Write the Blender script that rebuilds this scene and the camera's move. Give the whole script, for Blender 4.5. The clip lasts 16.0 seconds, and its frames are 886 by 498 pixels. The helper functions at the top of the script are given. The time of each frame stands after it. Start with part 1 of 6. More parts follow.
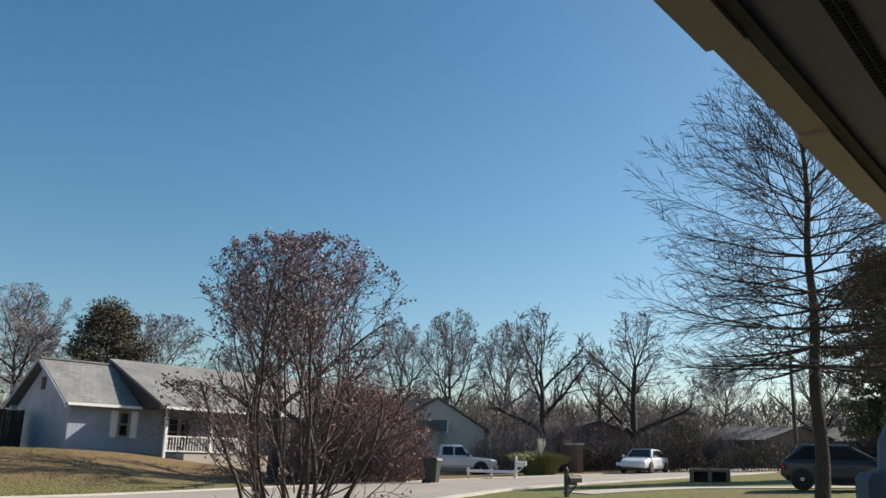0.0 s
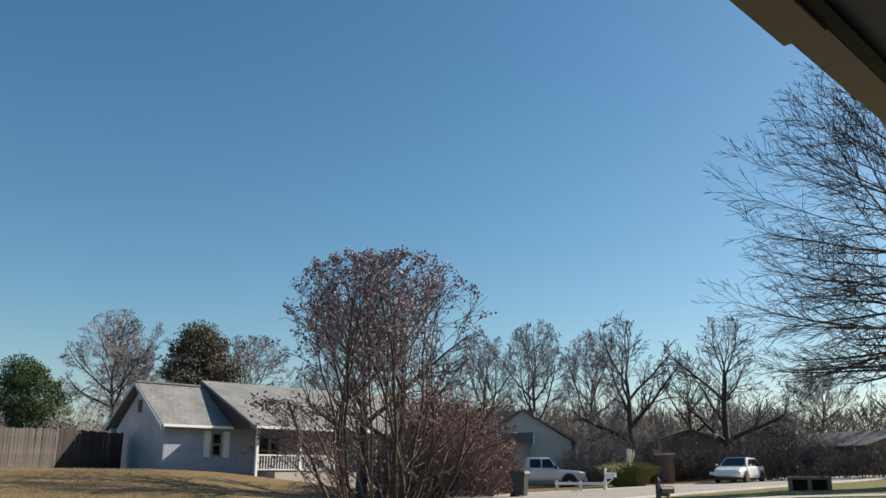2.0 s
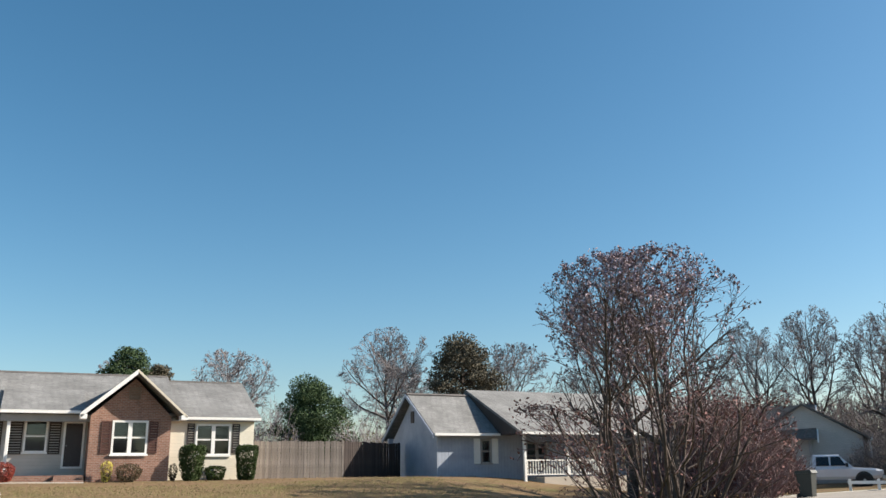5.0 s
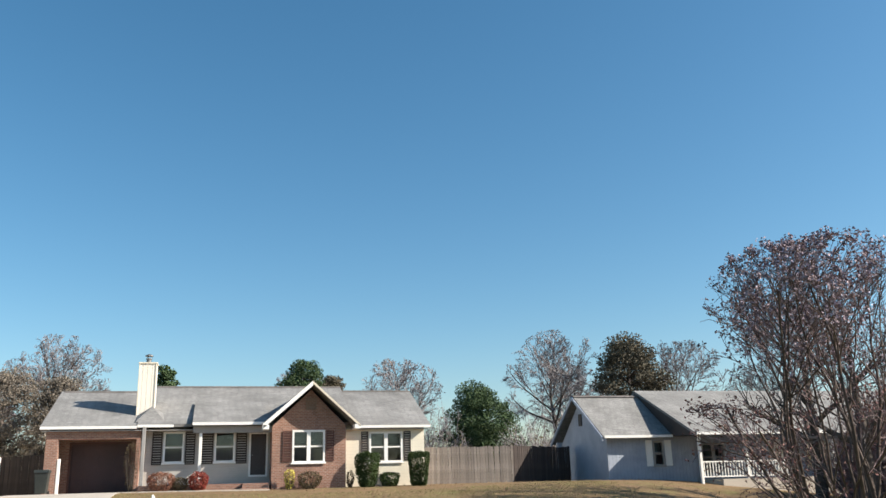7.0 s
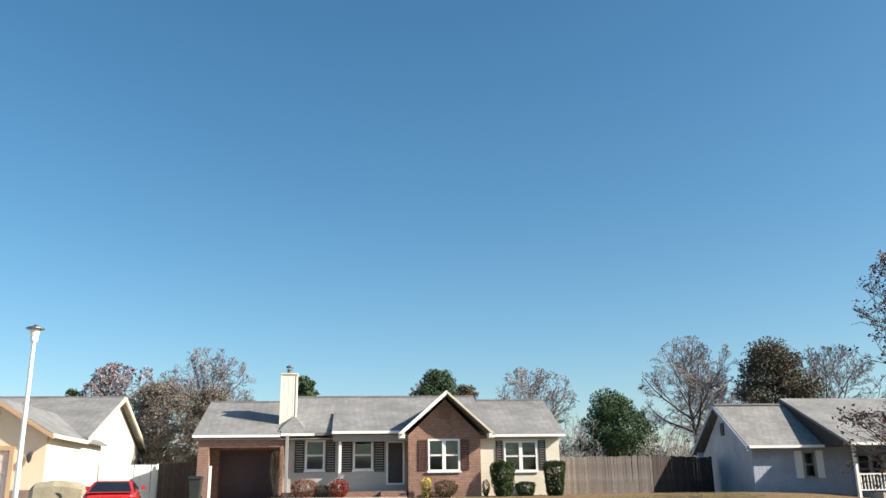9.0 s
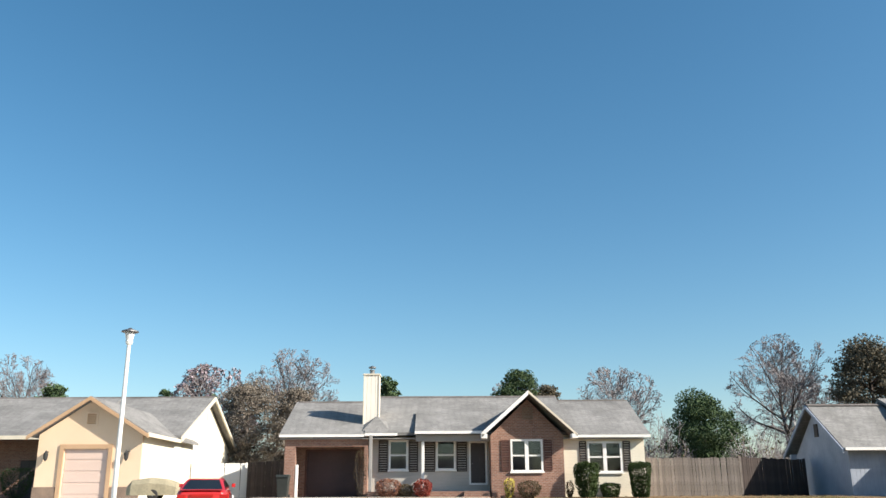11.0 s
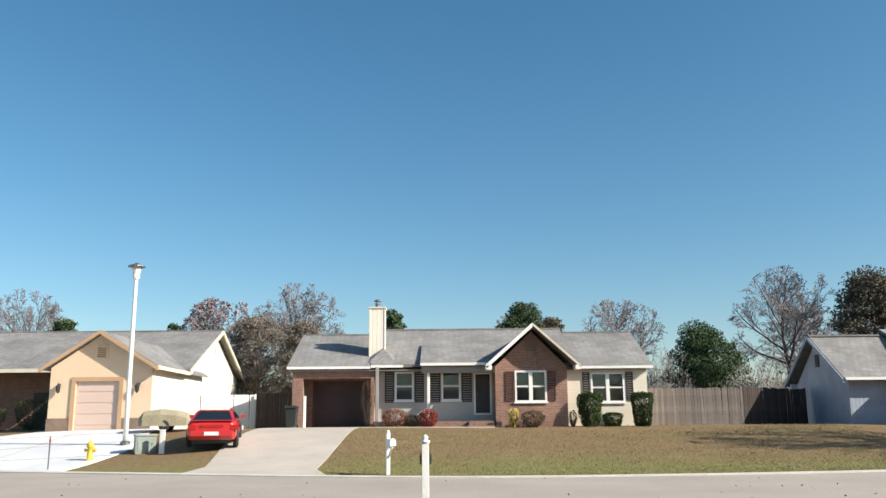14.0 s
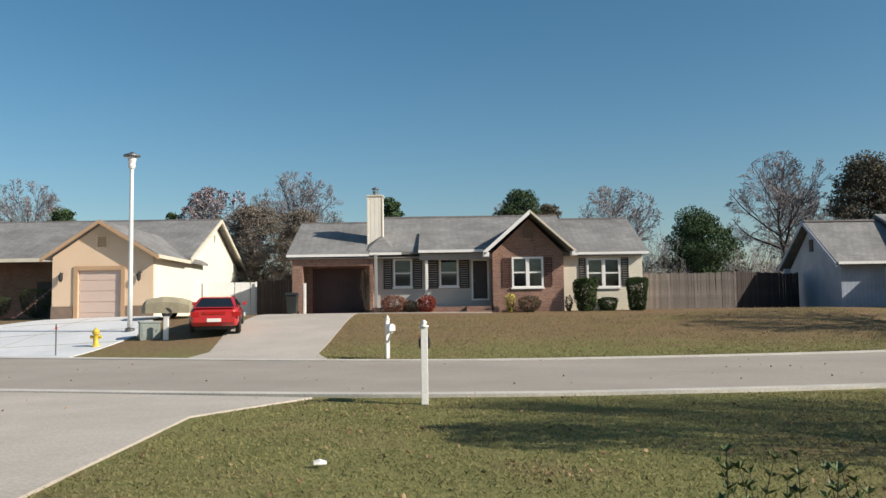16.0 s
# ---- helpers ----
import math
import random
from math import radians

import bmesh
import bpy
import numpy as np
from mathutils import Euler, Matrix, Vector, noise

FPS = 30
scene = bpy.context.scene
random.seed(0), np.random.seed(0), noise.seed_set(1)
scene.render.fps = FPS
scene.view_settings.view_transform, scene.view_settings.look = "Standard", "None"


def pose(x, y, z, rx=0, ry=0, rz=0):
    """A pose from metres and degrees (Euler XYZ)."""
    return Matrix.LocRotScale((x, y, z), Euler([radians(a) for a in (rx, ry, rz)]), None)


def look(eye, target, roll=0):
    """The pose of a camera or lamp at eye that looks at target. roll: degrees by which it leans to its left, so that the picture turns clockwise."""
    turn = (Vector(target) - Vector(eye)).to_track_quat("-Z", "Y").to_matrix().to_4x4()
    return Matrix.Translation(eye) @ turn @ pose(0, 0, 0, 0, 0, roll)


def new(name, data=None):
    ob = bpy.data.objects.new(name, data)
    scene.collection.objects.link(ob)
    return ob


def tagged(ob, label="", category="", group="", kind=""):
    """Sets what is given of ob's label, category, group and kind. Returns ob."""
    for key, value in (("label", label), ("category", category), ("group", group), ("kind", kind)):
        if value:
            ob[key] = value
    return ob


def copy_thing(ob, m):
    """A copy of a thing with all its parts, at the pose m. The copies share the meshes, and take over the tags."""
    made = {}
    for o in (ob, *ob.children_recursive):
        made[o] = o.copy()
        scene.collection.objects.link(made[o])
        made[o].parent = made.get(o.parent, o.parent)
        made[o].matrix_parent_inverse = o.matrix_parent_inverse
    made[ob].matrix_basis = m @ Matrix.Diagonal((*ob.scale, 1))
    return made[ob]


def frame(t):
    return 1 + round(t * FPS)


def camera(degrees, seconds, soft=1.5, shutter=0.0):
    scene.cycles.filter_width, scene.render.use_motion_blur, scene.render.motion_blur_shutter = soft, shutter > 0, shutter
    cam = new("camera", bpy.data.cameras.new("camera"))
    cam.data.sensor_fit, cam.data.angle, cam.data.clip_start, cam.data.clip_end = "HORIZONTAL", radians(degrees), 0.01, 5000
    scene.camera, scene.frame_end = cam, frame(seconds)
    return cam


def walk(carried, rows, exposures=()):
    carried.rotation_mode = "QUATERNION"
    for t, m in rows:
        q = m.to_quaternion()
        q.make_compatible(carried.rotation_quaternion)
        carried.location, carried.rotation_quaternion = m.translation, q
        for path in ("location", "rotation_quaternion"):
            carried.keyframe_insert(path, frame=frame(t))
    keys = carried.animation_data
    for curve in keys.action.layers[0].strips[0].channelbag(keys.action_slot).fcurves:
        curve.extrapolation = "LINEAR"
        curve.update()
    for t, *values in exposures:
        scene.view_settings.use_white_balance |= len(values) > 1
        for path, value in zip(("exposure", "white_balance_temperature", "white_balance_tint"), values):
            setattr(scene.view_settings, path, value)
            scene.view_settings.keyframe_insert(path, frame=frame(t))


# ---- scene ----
LENS = 55.2
EYE = (0.0, 0.0, 1.5)
# seconds, yaw, pitch, roll of a hand-held turn on the spot
TURN = [(0.0, -48.78, 13.83, -1.54),
        (0.5, -48.56, 13.86, -1.46),
        (1.0, -48.05, 13.94, -1.33),
        (1.5, -45.89, 14.44, -0.96),
        (2.0, -43.08, 14.61, -0.43),
        (2.5, -39.74, 14.55, 0.23),
        (3.0, -36.68, 14.48, 0.29),
        (3.5, -33.92, 14.46, 0.37),
        (4.0, -31.14, 14.40, 0.52),
        (4.5, -28.51, 14.70, 0.82),
        (5.0, -25.62, 14.93, 0.84),
        (7.5, -12.15, 15.66, 1.38),
        (8.0, -9.99, 15.97, 1.12),
        (8.5, -7.84, 16.18, 1.22),
        (9.0, -5.69, 16.20, 0.83),
        (9.5, -3.51, 16.20, 0.70),
        (10.0, -1.38, 16.31, 0.66),
        (12.5, 0.03, 15.47, 0.16),
        (13.0, 0.08, 14.79, 0.18),
        (13.5, 0.13, 13.70, 0.32),
        (14.0, 0.07, 11.79, 0.46),
        (14.5, 0.07, 9.47, 0.27),
        (15.0, -0.01, 6.62, 0.45),
        (15.5, 0.05, 5.04, 0.77),
        (16.0, -0.05, 4.20, 0.83)]
cam = camera(LENS, 16.0, soft=1.5)
walk(cam, [(t, pose(*EYE, 90 + p, r, y)) for t, y, p, r in TURN],
     [(0.0, 0.6), (2.5, 0.6), (3.5, 0.66), (5.0, 0.86), (7.5, 0.98), (9.0, 0.99), (12.5, 0.95), (14.5, 0.72), (15.2, 0.5), (16.0, 0.34)])

# ---- light ----
SUN_AZ, SUN_EL = 113.0, 31.0   # degrees clockwise from +y, and above the horizon
world = bpy.data.worlds.new("sky")
scene.world = world
world.use_nodes = True
wn = world.node_tree
sky = wn.nodes.new("ShaderNodeTexSky")
sky.sky_type = 'NISHITA'
sky.sun_disc = False
sky.sun_elevation, sky.sun_rotation = radians(SUN_EL), radians(SUN_AZ)
sky.ozone_density, sky.dust_density, sky.air_density = 2.0, 0.8, 1.0
tone = wn.nodes.new("ShaderNodeHueSaturation")
tone.inputs["Saturation"].default_value = 1.26
tone.inputs["Hue"].default_value = 0.4885
wn.links.new(sky.outputs[0], tone.inputs["Color"])
wn.links.new(tone.outputs[0], wn.nodes["Background"].inputs[0])
wn.nodes["Background"].inputs[1].default_value = 0.079
sd = bpy.data.lights.new("sun", 'SUN')
sd.energy, sd.angle, sd.color = 5.0, radians(0.5), (1.0, 0.91, 0.78)
sun = new("sun", sd)
sa, se = radians(SUN_AZ), radians(SUN_EL)
sun.matrix_world = look((60 * math.sin(sa) * math.cos(se), 60 * math.cos(sa) * math.cos(se), 60 * math.sin(se)), (0, 0, 0))

# ---- materials ----
def nodes_of(name, rough=0.8, metal=0.0):
    m = bpy.data.materials.new(name)
    m.use_nodes = True
    b = m.node_tree.nodes["Principled BSDF"]
    b.inputs["Roughness"].default_value = rough
    b.inputs["Metallic"].default_value = metal
    return m, m.node_tree, b


def add(nt, kind, **values):
    n = nt.nodes.new(kind)
    for k, v in values.items():
        n.inputs[k.replace("_", " ")].default_value = v
    return n


def mixed(nt, fac, a, b, blend='MIX'):
    n = nt.nodes.new("ShaderNodeMix")
    n.data_type, n.blend_type = 'RGBA', blend
    for sock, v in ((n.inputs[0], fac), (n.inputs[6], a), (n.inputs[7], b)):
        if isinstance(v, bpy.types.NodeSocket):
            nt.links.new(v, sock)
        elif isinstance(v, (int, float)):
            sock.default_value = v
        else:
            sock.default_value = (*v, 1)
    return n.outputs[2]


def ramp(nt, src, lo, hi):
    n = nt.nodes.new("ShaderNodeMapRange")
    n.inputs[1].default_value, n.inputs[2].default_value = lo, hi
    nt.links.new(src, n.inputs[0])
    return n.outputs[0]


def mat(name, c1, c2=None, scale=1.2, rough=0.8, fine=30.0, bump=0.15, metal=0.0, vary=0.0, spec=None, grain=0.25):
    """A surface with patches between two colours, a fine grain and slight relief; vary: change from piece to piece."""
    m, nt, b = nodes_of(name, rough, metal)
    c2 = c2 or tuple(v * 0.75 for v in c1)
    tc = nt.nodes.new("ShaderNodeTexCoord")
    big = add(nt, "ShaderNodeTexNoise", Scale=scale, Detail=5.0, Roughness=0.6)
    small = add(nt, "ShaderNodeTexNoise", Scale=fine, Detail=3.0)
    for n in (big, small):
        nt.links.new(tc.outputs["Object"], n.inputs["Vector"])
    col = mixed(nt, ramp(nt, big.outputs[0], 0.35, 0.65), c1, c2)
    dark = mixed(nt, 1.0, col, (1 - grain,) * 3, 'MULTIPLY')
    col = mixed(nt, ramp(nt, small.outputs[0], 0.3, 0.7), dark, col)
    if vary:
        oi = nt.nodes.new("ShaderNodeObjectInfo")
        low = mixed(nt, 1.0, col, (1 - vary,) * 3, 'MULTIPLY')
        col = mixed(nt, oi.outputs["Random"], low, col)
    nt.links.new(col, b.inputs["Base Color"])
    if spec is not None:
        b.inputs["Specular IOR Level"].default_value = spec
    if bump:
        bn = add(nt, "ShaderNodeBump", Strength=bump, Distance=0.02)
        nt.links.new(small.outputs[0], bn.inputs["Height"])
        nt.links.new(bn.outputs[0], b.inputs["Normal"])
    return m


def wall_uv(nt, stretch=1.0):
    tc = nt.nodes.new("ShaderNodeTexCoord")
    sx = nt.nodes.new("ShaderNodeSeparateXYZ")
    nt.links.new(tc.outputs["Object"], sx.inputs[0])
    s = nt.nodes.new("ShaderNodeMath")
    s.operation = 'ADD'
    nt.links.new(sx.outputs[0], s.inputs[0])
    nt.links.new(sx.outputs[1], s.inputs[1])
    k = nt.nodes.new("ShaderNodeMath")
    k.operation = 'MULTIPLY'
    k.inputs[1].default_value = stretch
    nt.links.new(sx.outputs[2], k.inputs[0])
    cb = nt.nodes.new("ShaderNodeCombineXYZ")
    nt.links.new(s.outputs[0], cb.inputs[0])
    nt.links.new(k.outputs[0], cb.inputs[1])
    return tc, cb.outputs[0], s.outputs[0], sx.outputs[2]


def courses(name, c1, c2, mortar, w, h, gap, stretch=1.0, rough=0.9, stain=0.35, bump=0.4):
    """Bricks or shingles laid in courses, with stains over them."""
    m, nt, b = nodes_of(name, rough)
    tc, uv, _, _ = wall_uv(nt, stretch)
    br = add(nt, "ShaderNodeTexBrick", Scale=1.0)
    br.inputs["Color1"].default_value, br.inputs["Color2"].default_value, br.inputs["Mortar"].default_value = (*c1, 1), (*c2, 1), (*mortar, 1)
    br.inputs["Brick Width"].default_value, br.inputs["Row Height"].default_value = w, h
    br.inputs["Mortar Size"].default_value, br.inputs["Mortar Smooth"].default_value = gap, 0.2
    nt.links.new(uv, br.inputs["Vector"])
    big = add(nt, "ShaderNodeTexNoise", Scale=0.7, Detail=6.0, Roughness=0.65)
    nt.links.new(tc.outputs["Object"], big.inputs["Vector"])
    small = add(nt, "ShaderNodeTexNoise", Scale=9.0, Detail=4.0)
    nt.links.new(tc.outputs["Object"], small.inputs["Vector"])
    col = mixed(nt, ramp(nt, big.outputs[0], 0.35, 0.7), br.outputs[0], mixed(nt, 1.0, br.outputs[0], (1 - stain,) * 3, 'MULTIPLY'))
    col = mixed(nt, ramp(nt, small.outputs[0], 0.35, 0.7), col, mixed(nt, 1.0, col, (0.8, 0.8, 0.82), 'MULTIPLY'))
    nt.links.new(col, b.inputs["Base Color"])
    bn = add(nt, "ShaderNodeBump", Strength=bump, Distance=0.01)
    bn.invert = True
    nt.links.new(br.outputs[1], bn.inputs["Height"])
    nt.links.new(bn.outputs[0], b.inputs["Normal"])
    return m


def siding(name, c1, c2, pitch, upright=False, rough=0.7):
    """Boards lapped along the wall, or upright grooved panels."""
    m, nt, b = nodes_of(name, rough)
    tc, _, along, up = wall_uv(nt)
    k = nt.nodes.new("ShaderNodeMath")
    k.operation = 'MULTIPLY'
    k.inputs[1].default_value = 1.0 / pitch
    nt.links.new(along if upright else up, k.inputs[0])
    fr = nt.nodes.new("ShaderNodeMath")
    fr.operation = 'FRACT'
    nt.links.new(k.outputs[0], fr.inputs[0])
    big = add(nt, "ShaderNodeTexNoise", Scale=0.9, Detail=6.0, Roughness=0.7)
    nt.links.new(tc.outputs["Object"], big.inputs["Vector"])
    col = mixed(nt, ramp(nt, big.outputs[0], 0.35, 0.65), c1, c2)
    groove = ramp(nt, fr.outputs[0], 0.0, 0.12)
    col = mixed(nt, groove, mixed(nt, 1.0, col, (0.78, 0.78, 0.78), 'MULTIPLY'), col)
    nt.links.new(col, b.inputs["Base Color"])
    bn = add(nt, "ShaderNodeBump", Strength=0.5, Distance=0.015)
    nt.links.new(groove if upright else fr.outputs[0], bn.inputs["Height"])
    nt.links.new(bn.outputs[0], b.inputs["Normal"])
    return m


def leafy(name, c1, c2, rough=0.6):
    """Leaves, twigs or blades that differ from one to the next."""
    m, nt, b = nodes_of(name, rough)
    ge = nt.nodes.new("ShaderNodeNewGeometry")
    tc = nt.nodes.new("ShaderNodeTexCoord")
    nz = add(nt, "ShaderNodeTexNoise", Scale=0.8, Detail=2.0)
    nt.links.new(tc.outputs["Object"], nz.inputs["Vector"])
    col = mixed(nt, ge.outputs["Random Per Island"], c1, c2)
    col = mixed(nt, ramp(nt, nz.outputs[0], 0.35, 0.65), col, mixed(nt, 1.0, col, (0.7, 0.72, 0.75), 'MULTIPLY'))
    nt.links.new(col, b.inputs["Base Color"])
    b.inputs["Specular IOR Level"].default_value = 0.2
    return m


def glassy(name, tint=(0.75, 0.82, 0.85)):
    m, nt, b = nodes_of(name, 0.03)
    b.inputs["Base Color"].default_value = (*tint, 1)
    b.inputs["Transmission Weight"].default_value = 1.0
    b.inputs["IOR"].default_value = 1.5
    return m


def turf(name):
    """Lawn: green near the street, dormant straw and fallen leaves up the far slope."""
    m, nt, b = nodes_of(name, 0.95)
    b.inputs["Specular IOR Level"].default_value = 0.1
    tc = nt.nodes.new("ShaderNodeTexCoord")
    a = add(nt, "ShaderNodeTexNoise", Scale=0.35, Detail=6.0, Roughness=0.65)
    f = add(nt, "ShaderNodeTexNoise", Scale=6.0, Detail=6.0, Roughness=0.75)
    g2 = add(nt, "ShaderNodeTexNoise", Scale=1.6, Detail=4.0, Roughness=0.7)
    for n in (a, f, g2):
        nt.links.new(tc.outputs["Object"], n.inputs["Vector"])
    sx = nt.nodes.new("ShaderNodeSeparateXYZ")
    nt.links.new(tc.outputs["Object"], sx.inputs[0])
    green = mixed(nt, ramp(nt, f.outputs[0], 0.35, 0.7), (0.125, 0.14, 0.05), (0.245, 0.225, 0.095))
    straw = mixed(nt, ramp(nt, f.outputs[0], 0.3, 0.7), (0.145, 0.096, 0.052), (0.26, 0.18, 0.108))
    wob = nt.nodes.new("ShaderNodeMath")
    wob.operation = 'MULTIPLY_ADD'
    wob.inputs[1].default_value = 9.0
    nt.links.new(a.outputs[0], wob.inputs[0])
    nt.links.new(sx.outputs[1], wob.inputs[2])
    far_slope = ramp(nt, wob.outputs[0], 32.0, 36.5)
    patch = ramp(nt, a.outputs[0], 0.5, 0.72)
    near = mixed(nt, patch, green, straw)
    col = mixed(nt, far_slope, near, mixed(nt, ramp(nt, a.outputs[0], 0.52, 0.72), straw, mixed(nt, ramp(nt, g2.outputs[0], 0.4, 0.6), green, (0.15, 0.10, 0.05))))
    nt.links.new(col, b.inputs["Base Color"])
    bn = add(nt, "ShaderNodeBump", Strength=0.8, Distance=0.05)
    nt.links.new(f.outputs[0], bn.inputs["Height"])
    nt.links.new(bn.outputs[0], b.inputs["Normal"])
    return m


TURF = turf("lawn_grass")
BLADE = leafy("grass_blade", (0.17, 0.175, 0.065), (0.32, 0.275, 0.125), 0.8)
FALLEN = leafy("fallen_leaf", (0.22, 0.135, 0.08), (0.38, 0.27, 0.16), 0.9)
ASPHALT = mat("worn_asphalt", (0.35, 0.31, 0.265), (0.42, 0.375, 0.325), 0.25, 0.9, 35, 0.3, grain=0.3)
CONCRETE = mat("driveway_concrete", (0.55, 0.495, 0.43), (0.46, 0.415, 0.36), 0.5, 0.85, 25, 0.2)
NEW_CONCRETE = mat("pale_concrete", (0.78, 0.79, 0.80), (0.66, 0.68, 0.70), 0.4, 0.8, 20, 0.15)
KERB = mat("kerb_concrete", (0.66, 0.62, 0.56), (0.52, 0.49, 0.44), 0.8, 0.85, 20, 0.2)
BRICK = courses("red_brown_brick", (0.36, 0.185, 0.13), (0.26, 0.125, 0.088), (0.38, 0.32, 0.27), 0.21, 0.075, 0.010)
BRICK_DARK = courses("orange_brick", (0.40, 0.17, 0.085), (0.30, 0.12, 0.06), (0.33, 0.27, 0.22), 0.21, 0.075, 0.010)
SHINGLE = courses("grey_shingle", (0.31, 0.305, 0.295), (0.25, 0.247, 0.24), (0.17, 0.168, 0.165), 0.32, 0.14, 0.012, 1.9, 0.92, 0.4)
SHINGLE_DARK = courses("brown_shingle", (0.20, 0.18, 0.165), (0.15, 0.135, 0.125), (0.1, 0.09, 0.085), 0.32, 0.14, 0.012, 1.9, 0.92, 0.4)
SIDING_GREY = siding("grey_lap_siding", (0.48, 0.45, 0.42), (0.42, 0.40, 0.37), 0.16)
SIDING_CREAM = siding("cream_lap_siding", (0.74, 0.69, 0.575), (0.68, 0.63, 0.52), 0.16)
SIDING_BLUE = siding("blue_panel_siding", (0.36, 0.40, 0.48), (0.27, 0.31, 0.385), 0.2, True)
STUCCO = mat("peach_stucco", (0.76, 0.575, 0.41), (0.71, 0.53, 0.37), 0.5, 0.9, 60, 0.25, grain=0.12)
# Paler stucco for the side wall: the sun's brightness is in the colour.
STUCCO_SUNLIT = mat("sunlit_stucco", (0.88, 0.82, 0.68), (0.84, 0.77, 0.62), 0.5, 0.9, 60, 0.2, grain=0.1)
PEACH_TRIM = mat("peach_trim_paint", (0.55, 0.36, 0.22), (0.48, 0.31, 0.18), 0.8, 0.7, 30, 0.1)
PEACH_DOOR = mat("peach_door_paint", (0.64, 0.49, 0.42), (0.6, 0.46, 0.39), 0.5, 0.6, 30, 0.05, grain=0.1)
BASE_COURSE = mat("brown_base_course", (0.27, 0.19, 0.14), (0.2, 0.145, 0.11), 2.0, 0.9, 20, 0.3)
WHITE = mat("white_paint", (0.88, 0.87, 0.85), (0.80, 0.79, 0.76), 1.5, 0.55, 30, 0.05, grain=0.12)
CREAM = mat("cream_paint", (0.72, 0.66, 0.54), (0.64, 0.58, 0.47), 1.5, 0.6, 30, 0.05, grain=0.12)
GREY_TRIM = mat("grey_trim_paint", (0.36, 0.35, 0.34), (0.3, 0.29, 0.28), 1.5, 0.6, 30, 0.05)
SHUTTER = mat("dark_brown_shutter_paint", (0.055, 0.04, 0.035), (0.04, 0.03, 0.027), 2.0, 0.6, 30, 0.05)
SHUTTER_RED = mat("oxblood_shutter_paint", (0.12, 0.05, 0.04), (0.09, 0.04, 0.03), 2.0, 0.6, 30, 0.05)
DOOR_DARK = mat("dark_door_paint", (0.06, 0.045, 0.045), (0.045, 0.035, 0.035), 1.0, 0.5, 30, 0.05)
GARAGE_DARK = mat("maroon_garage_paint", (0.085, 0.045, 0.045), (0.065, 0.035, 0.035), 1.0, 0.6, 30, 0.05)
GLASS = glassy("window_glass")
CURTAIN = mat("dim_blind", (0.16, 0.19, 0.175), (0.1, 0.12, 0.11), 3.0, 0.9, 30, 0.0)
CHIMNEY = siding("cream_chimney_board", (0.80, 0.75, 0.66), (0.73, 0.68, 0.6), 0.22, True)
METAL = mat("dull_metal", (0.28, 0.28, 0.28), (0.2, 0.2, 0.2), 3, 0.45, 40, 0.05, metal=0.8)
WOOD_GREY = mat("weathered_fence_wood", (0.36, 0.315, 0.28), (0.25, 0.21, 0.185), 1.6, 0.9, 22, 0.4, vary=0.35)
WOOD_DARK = mat("dark_and_shaded_fence_wood", (0.075, 0.055, 0.05), (0.05, 0.038, 0.035), 1.6, 0.9, 22, 0.4, vary=0.35)
VINYL = mat("white_vinyl", (0.8, 0.8, 0.78), (0.74, 0.74, 0.72), 1.0, 0.5, 20, 0.02, grain=0.08)
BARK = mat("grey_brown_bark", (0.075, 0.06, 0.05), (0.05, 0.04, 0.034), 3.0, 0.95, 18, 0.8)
# BARK_FAR and TWIG_FAR are paler than BARK and TWIG: haze put into the colour.
BARK_FAR = mat("hazed_bark", (0.13, 0.105, 0.09), (0.09, 0.073, 0.065), 1.0, 0.95, 10, 0.3)
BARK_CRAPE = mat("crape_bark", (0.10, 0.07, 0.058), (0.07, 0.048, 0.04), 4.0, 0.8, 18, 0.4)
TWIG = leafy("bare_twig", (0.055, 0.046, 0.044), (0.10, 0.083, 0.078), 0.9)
TWIG_FAR = leafy("hazed_far_twig", (0.21, 0.185, 0.185), (0.33, 0.30, 0.305), 0.95)
BRUSH = leafy("grey_brown_brush", (0.15, 0.12, 0.112), (0.27, 0.225, 0.21), 0.95)
DULL_LEAF = leafy("dull_brown_leaf", (0.165, 0.14, 0.112), (0.27, 0.232, 0.192), 0.9)
TWIG_RED = leafy("reddish_twig", (0.15, 0.10, 0.10), (0.30, 0.215, 0.215), 0.9)
POD = leafy("seed_pod", (0.10, 0.07, 0.08), (0.60, 0.49, 0.55), 0.9)
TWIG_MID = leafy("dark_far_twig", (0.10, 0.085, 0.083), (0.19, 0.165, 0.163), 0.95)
RED_LEAF = leafy("dull_red_leaf", (0.17, 0.075, 0.07), (0.33, 0.18, 0.165), 0.8)
NEEDLE = leafy("pine_needle", (0.04, 0.07, 0.032), (0.10, 0.15, 0.065), 0.7)
NEEDLE_DARK = leafy("brown_green_needle", (0.115, 0.10, 0.07), (0.165, 0.145, 0.105), 0.8)
HEDGE = leafy("hedge_leaf", (0.03, 0.055, 0.018), (0.07, 0.10, 0.03), 0.6)
ROSE_LEAF = leafy("scarlet_shrub_leaf", (0.22, 0.03, 0.03), (0.33, 0.085, 0.05), 0.7)
RUST_LEAF = leafy("rust_shrub_leaf", (0.17, 0.065, 0.05), (0.28, 0.14, 0.085), 0.7)
YELLOW_LEAF = leafy("yellow_shrub_leaf", (0.45, 0.38, 0.07), (0.6, 0.5, 0.15), 0.7)
BROWN_LEAF = leafy("brown_shrub_leaf", (0.075, 0.055, 0.035), (0.14, 0.11, 0.06), 0.8)
PAMPAS = leafy("tall_grass_blade", (0.17, 0.18, 0.07), (0.32, 0.30, 0.14), 0.8)
